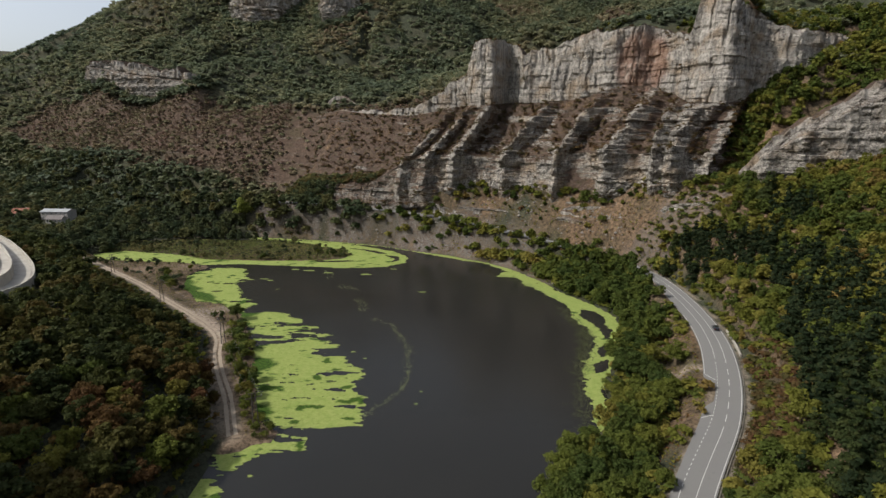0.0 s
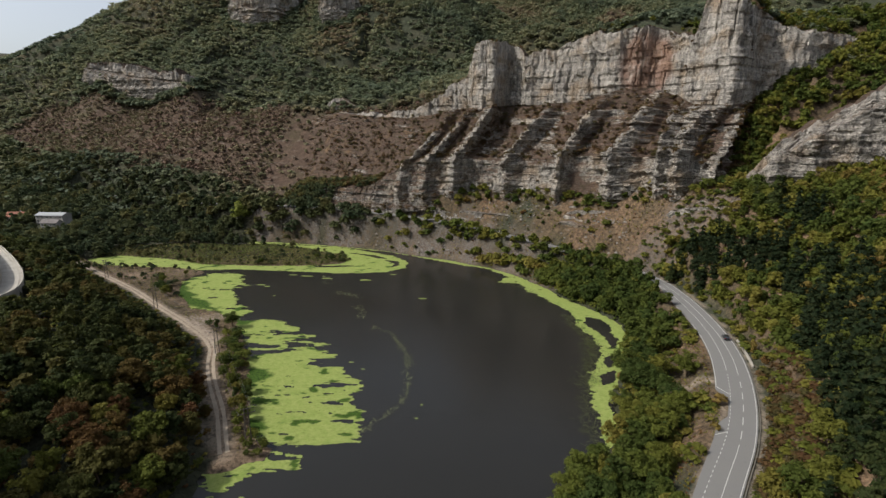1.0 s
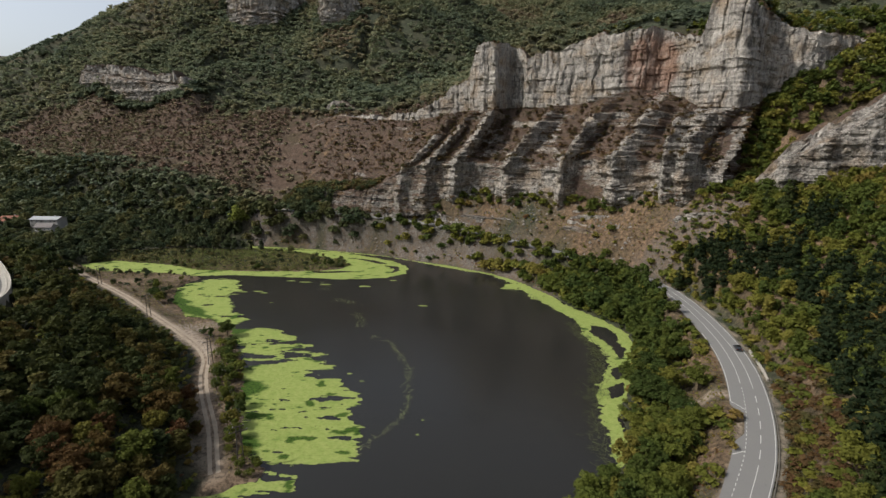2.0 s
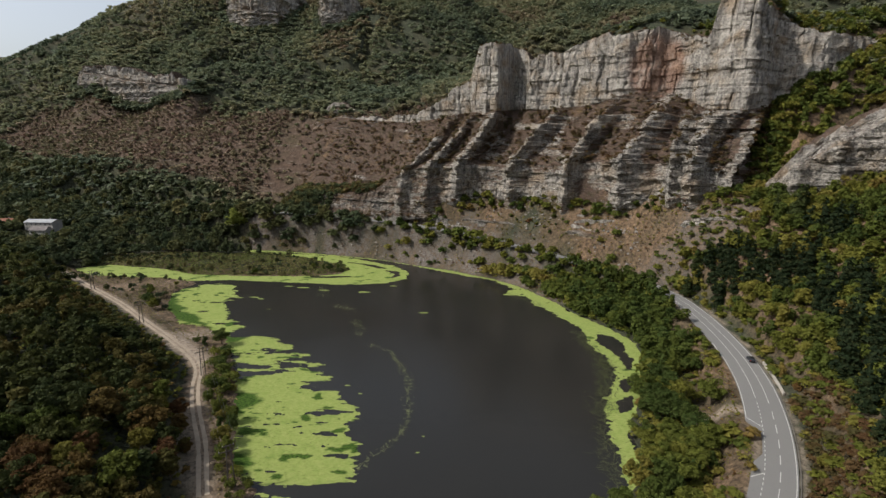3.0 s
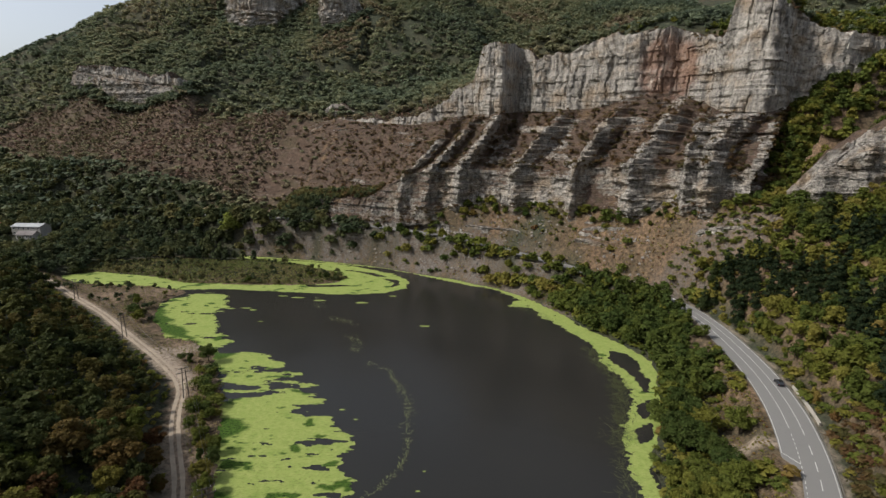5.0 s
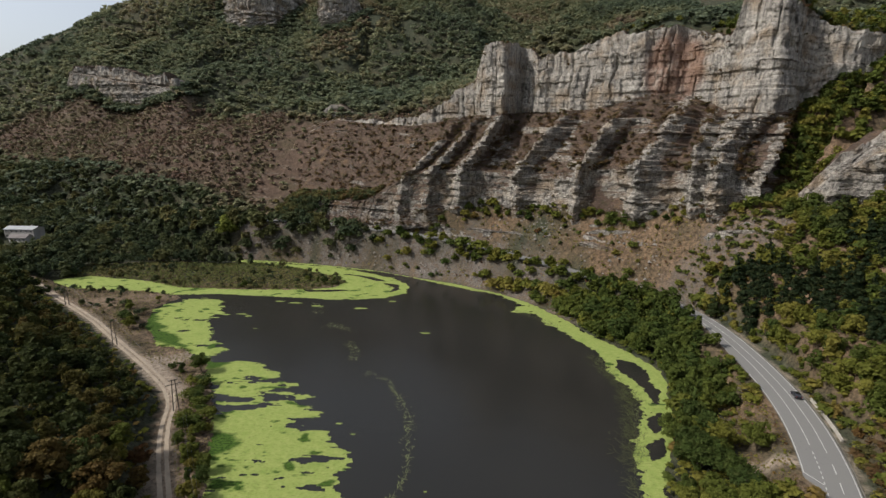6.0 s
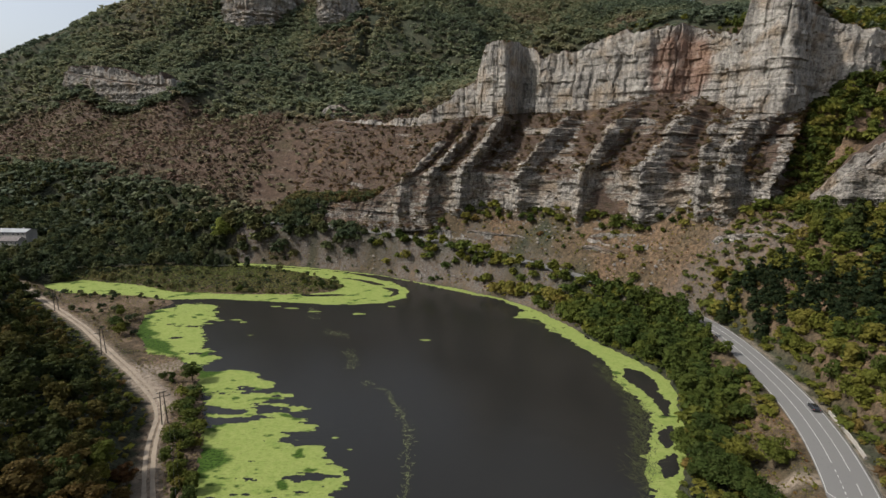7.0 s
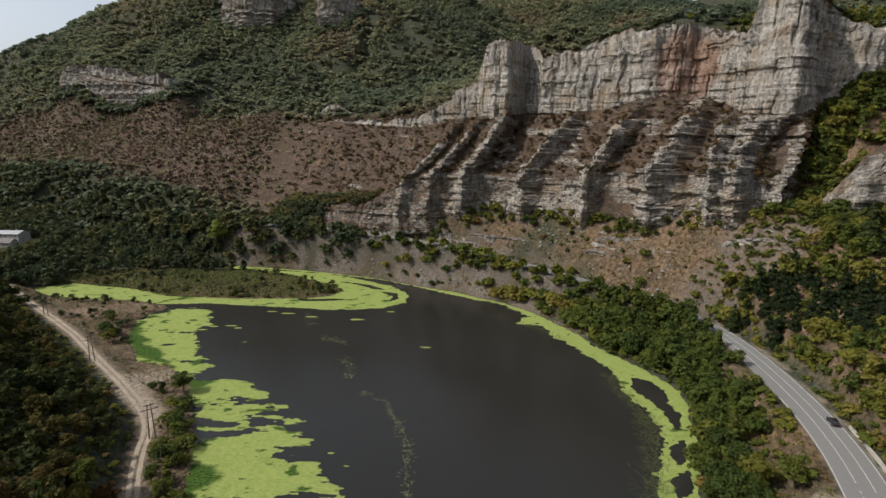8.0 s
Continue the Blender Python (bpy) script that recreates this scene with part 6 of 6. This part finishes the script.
def house(x, y, z, wide, deep, eaves, ridge, wall_mat, roof_mat, storeys, bays, label, turn=0.0):
    """A gabled house; its long side faces the river."""
    root = tagged(new("house"), label, "house", "houses by the valley wood")
    root.matrix_world = pose(x, y, z, 0, 0, turn)
    w, d = wide / 2, deep / 2
    bm = bmesh.new()
    box(bm, -w, w, -d, d, -1.5, eaves)
    for s in (-1, 1):
        vs = [bm.verts.new(p) for p in ((s * (w - 0.02), -d, eaves), (s * (w - 0.02), d, eaves), (s * (w - 0.02), 0, ridge - 0.15), (s * (w - 0.32), -d, eaves), (s * (w - 0.32), d, eaves), (s * (w - 0.32), 0, ridge - 0.15))]
        for f in ((0, 1, 2), (3, 5, 4), (0, 2, 5, 3), (1, 4, 5, 2)):
            bm.faces.new([vs[i] for i in f])
    part("wall", bm, wall_mat, root)
    for s in (-1, 1):
        bm = bmesh.new()
        lip = 0.5
        drop = (ridge - eaves) / d * lip
        a = [(-w - 0.4, s * (d + lip), eaves - drop), (w + 0.4, s * (d + lip), eaves - drop), (w + 0.4, 0, ridge), (-w - 0.4, 0, ridge)]
        top = [bm.verts.new((p[0], p[1], p[2] + 0.22)) for p in a]
        low = [bm.verts.new(p) for p in a]
        bm.faces.new(top)
        bm.faces.new(low[::-1])
        for i in range(4):
            bm.faces.new((top[i], low[i], low[(i + 1) % 4], top[(i + 1) % 4]))
        bmesh.ops.recalc_face_normals(bm, faces=bm.faces)
        part("roof", bm, roof_mat, root, "roof slope")
    bm = bmesh.new()
    box(bm, w * 0.45, w * 0.45 + 0.7, 0.3, 1.0, ridge - 1.0, ridge + 1.0, 0.04)
    part("chimney", bm, wall_mat, root)
    high = eaves / storeys
    for st in range(storeys):
        for k in range(bays):
            cx = -w + (k + 0.5) * wide / bays
            z0 = st * high + high * 0.35
            bm = bmesh.new()
            box(bm, cx - 0.6, cx + 0.6, -d - 0.06, -d + 0.02, z0, z0 + 1.35)
            win = part("window", bm, FRAME_PAINT, root, "white window frame")
            for s in (-1, 1):
                bm = bmesh.new()
                box(bm, cx + s * 0.28 - 0.23, cx + s * 0.28 + 0.23, -d - 0.075, -d - 0.055, z0 + 0.1, z0 + 1.25)
                part("pane", bm, GLASS, win, "dark pane")
    return root


house(-299.5, 374, 9.0, 20.5, 9.5, 6.0, 7.5, PLASTER, SHEET_ROOF, 2, 6, "pale two-storey house with a light sheet-metal roof")
house(-294.0, 364, 7.5, 12.0, 6.0, 3.4, 5.4, PLASTER, SLATE_ROOF, 1, 4, "low pale house with a dark grey roof beside the wood")
house(-326, 372, 9.0, 11.0, 8.0, 5.0, 8.0, PLASTER, TILE_ROOF, 2, 3, "small pale house with a red tile roof", 12)


# ---- power line along the track ----
PORCELAIN = plain("insulator_glaze", (0.35, 0.33, 0.30), 0.3, 0.05, 3.0, 0.5)
POLES = [(-49, 116.2, 10.6), (-80.7, 167.7, 9.8), (-128, 211.4, 9.8), (-178, 253, 9.8)]


def power_pole(x, y, h, heading):
    root = tagged(new("power_pole"), "twin-legged dark wooden power pole with two crossarms beside the track", "power pole", "power poles along the track")
    z = float(ground(np.array([x]), np.array([y]))[0])
    root.matrix_world = pose(x, y, z, 0, 0, heading)
    for s in (-1, 1):
        bm = bmesh.new()
        rod(bm, (s * 0.75, 0, -0.8), (s * 0.42, 0, h), 0.17, 0.11, 8)
        part("leg", bm, POLE_WOOD, root)
    for zz, half in ((h - 0.25, 1.3), (h - 1.5, 2.1)):
        bm = bmesh.new()
        box(bm, -half, half, -0.16, -0.02, zz - 0.1, zz + 0.1, 0.02)
        arm = part("crossarm", bm, POLE_WOOD, root)
        for s in (-1, 1):
            bm = bmesh.new()
            rod(bm, (s * (half - 0.15), -0.09, zz + 0.1), (s * (half - 0.15), -0.09, zz + 0.38), 0.05, 0.075, 8)
            part("insulator", bm, PORCELAIN, arm, "pale glazed insulator")
    for zz in (2.2, h * 0.55):
        bm = bmesh.new()
        rod(bm, (-0.66, 0, zz), (0.58, 0, zz + 1.2), 0.05, 0.05, 6)
        part("brace", bm, POLE_WOOD, root)
    return root, z


pole_tops = []
for i, (x, y, h) in enumerate(POLES):
    a, b = POLES[max(0, i - 1)], POLES[min(len(POLES) - 1, i + 1)]
    heading = math.degrees(math.atan2(b[1] - a[1], b[0] - a[0])) - 90
    _, z = power_pole(x, y, h, heading)
    c, s = math.cos(radians(heading)), math.sin(radians(heading))
    pole_tops.append([Vector((x + c * o + s * 0.09, y + s * o - c * 0.09, z + h + dz)) for o, dz in ((-1.15, 0.13), (1.15, 0.13), (-1.95, -1.12), (1.95, -1.12))])
for i in range(len(POLES) - 1):
    for k in range(4):
        a, b = pole_tops[i][k], pole_tops[i + 1][k]
        bm = bmesh.new()
        pts = [a.lerp(b, t / 14) - Vector((0, 0, 1.6 * 4 * (t / 14) * (1 - t / 14))) for t in range(15)]
        for p, q in zip(pts[:-1], pts[1:]):
            rod(bm, p, q, 0.012, 0.012, 4)
        ob = part("power_line", bm, WIRE, None)
        tagged(ob, "thin sagging grey power line between two poles", "power line", "power lines along the track")


# ---- car ----
CAR_PAINT = plain("dark_car_paint", (0.018, 0.019, 0.022), 0.25, 0.05, 1.0, 0.5)
RUBBER = plain("tyre_rubber", (0.02, 0.02, 0.02), 0.85, 0.1, 3.0)
RIM = plain("alloy_rim", (0.45, 0.45, 0.46), 0.3, 0.05, 3.0, 0.5, 0.8)
LAMP_RED = plain("red_lamp", (0.35, 0.02, 0.02), 0.25, 0.05, 3.0, 0.5)
LAMP_CLEAR = plain("clear_lamp", (0.6, 0.6, 0.6), 0.2, 0.05, 3.0, 0.5)


def loft(sections):
    """A closed body from cross sections along y: (y, half width low, half width high, z low, z high)."""
    bm = bmesh.new()
    rings = []
    for yy, wl, wh, z0, z1 in sections:
        mid = (z0 + z1) / 2
        ring = [(-wl * 0.92, z0), (-wl, z0 + 0.12), (-(wl + wh) / 2 - 0.02, mid), (-wh, z1 - 0.06), (-wh * 0.9, z1), (wh * 0.9, z1), (wh, z1 - 0.06), ((wl + wh) / 2 + 0.02, mid), (wl, z0 + 0.12), (wl * 0.92, z0)]
        rings.append([bm.verts.new((px, yy, pz)) for px, pz in ring])
    for a, b in zip(rings[:-1], rings[1:]):
        for i in range(len(a)):
            bm.faces.new((a[i], a[(i + 1) % len(a)], b[(i + 1) % len(b)], b[i]))
    bm.faces.new(rings[0])
    bm.faces.new(rings[-1][::-1])
    bmesh.ops.recalc_face_normals(bm, faces=bm.faces)
    return bm


def car(x, y, z, heading):
    root = tagged(new("car"), "small dark hatchback driving on the grey road", "car")
    root.matrix_world = pose(x, y, z, 0, 0, heading)
    part("body", loft([(-2.1, 0.72, 0.68, 0.35, 0.82), (-1.95, 0.86, 0.82, 0.25, 0.95), (-0.9, 0.88, 0.85, 0.22, 0.97), (0.6, 0.88, 0.85, 0.22, 0.95), (1.5, 0.86, 0.80, 0.24, 0.84), (2.05, 0.74, 0.66, 0.32, 0.66)]), CAR_PAINT, root)
    part("cabin", loft([(-1.95, 0.78, 0.58, 0.93, 1.05), (-1.45, 0.80, 0.62, 0.93, 1.40), (-0.5, 0.80, 0.64, 0.93, 1.47), (0.35, 0.80, 0.60, 0.93, 1.38), (1.15, 0.76, 0.62, 0.86, 0.94)]), GLASS, root, "dark tinted windows")
    part("roof", loft([(-1.5, 0.60, 0.56, 1.36, 1.46), (-0.5, 0.64, 0.60, 1.42, 1.51), (0.3, 0.60, 0.55, 1.34, 1.43)]), CAR_PAINT, root)
    for sx in (-1, 1):
        for yy in (-1.28, 1.28):
            bm = bmesh.new()
            rod(bm, (sx * 0.70, yy, 0.31), (sx * 0.90, yy, 0.31), 0.31, 0.31, 16)
            wheel = part("wheel", bm, RUBBER, root, "black tyre")
            bm = bmesh.new()
            rod(bm, (sx * 0.88, yy, 0.31), (sx * 0.915, yy, 0.31), 0.19, 0.17, 12)
            part("rim", bm, RIM, wheel, "alloy rim")
        bm = bmesh.new()
        box(bm, sx * 0.68 - 0.12, sx * 0.68 + 0.12, -2.09, -1.98, 0.70, 0.88, 0.02)
        part("tail_lamp", bm, LAMP_RED, root, "red tail lamp")
        bm = bmesh.new()
        box(bm, sx * 0.62 - 0.14, sx * 0.62 + 0.14, 1.90, 2.04, 0.50, 0.64, 0.02)
        part("headlight", bm, LAMP_CLEAR, root, "clear headlight")
        bm = bmesh.new()
        box(bm, sx * 0.97 - 0.09, sx * 0.97 + 0.09, 0.62, 0.76, 0.92, 1.06, 0.03)
        part("mirror", bm, CAR_PAINT, root)
    return root


i = int(np.argmin(np.abs(near_road[:, 1] - 172.5)))
way = near_road[i + 2] - near_road[i - 2]
way /= np.linalg.norm(way)
car(near_road[i, 0] + way[1] * 1.5, near_road[i, 1] - way[0] * 1.5, near_road[i, 2] + 0.065, math.degrees(math.atan2(way[1], way[0])) - 90)
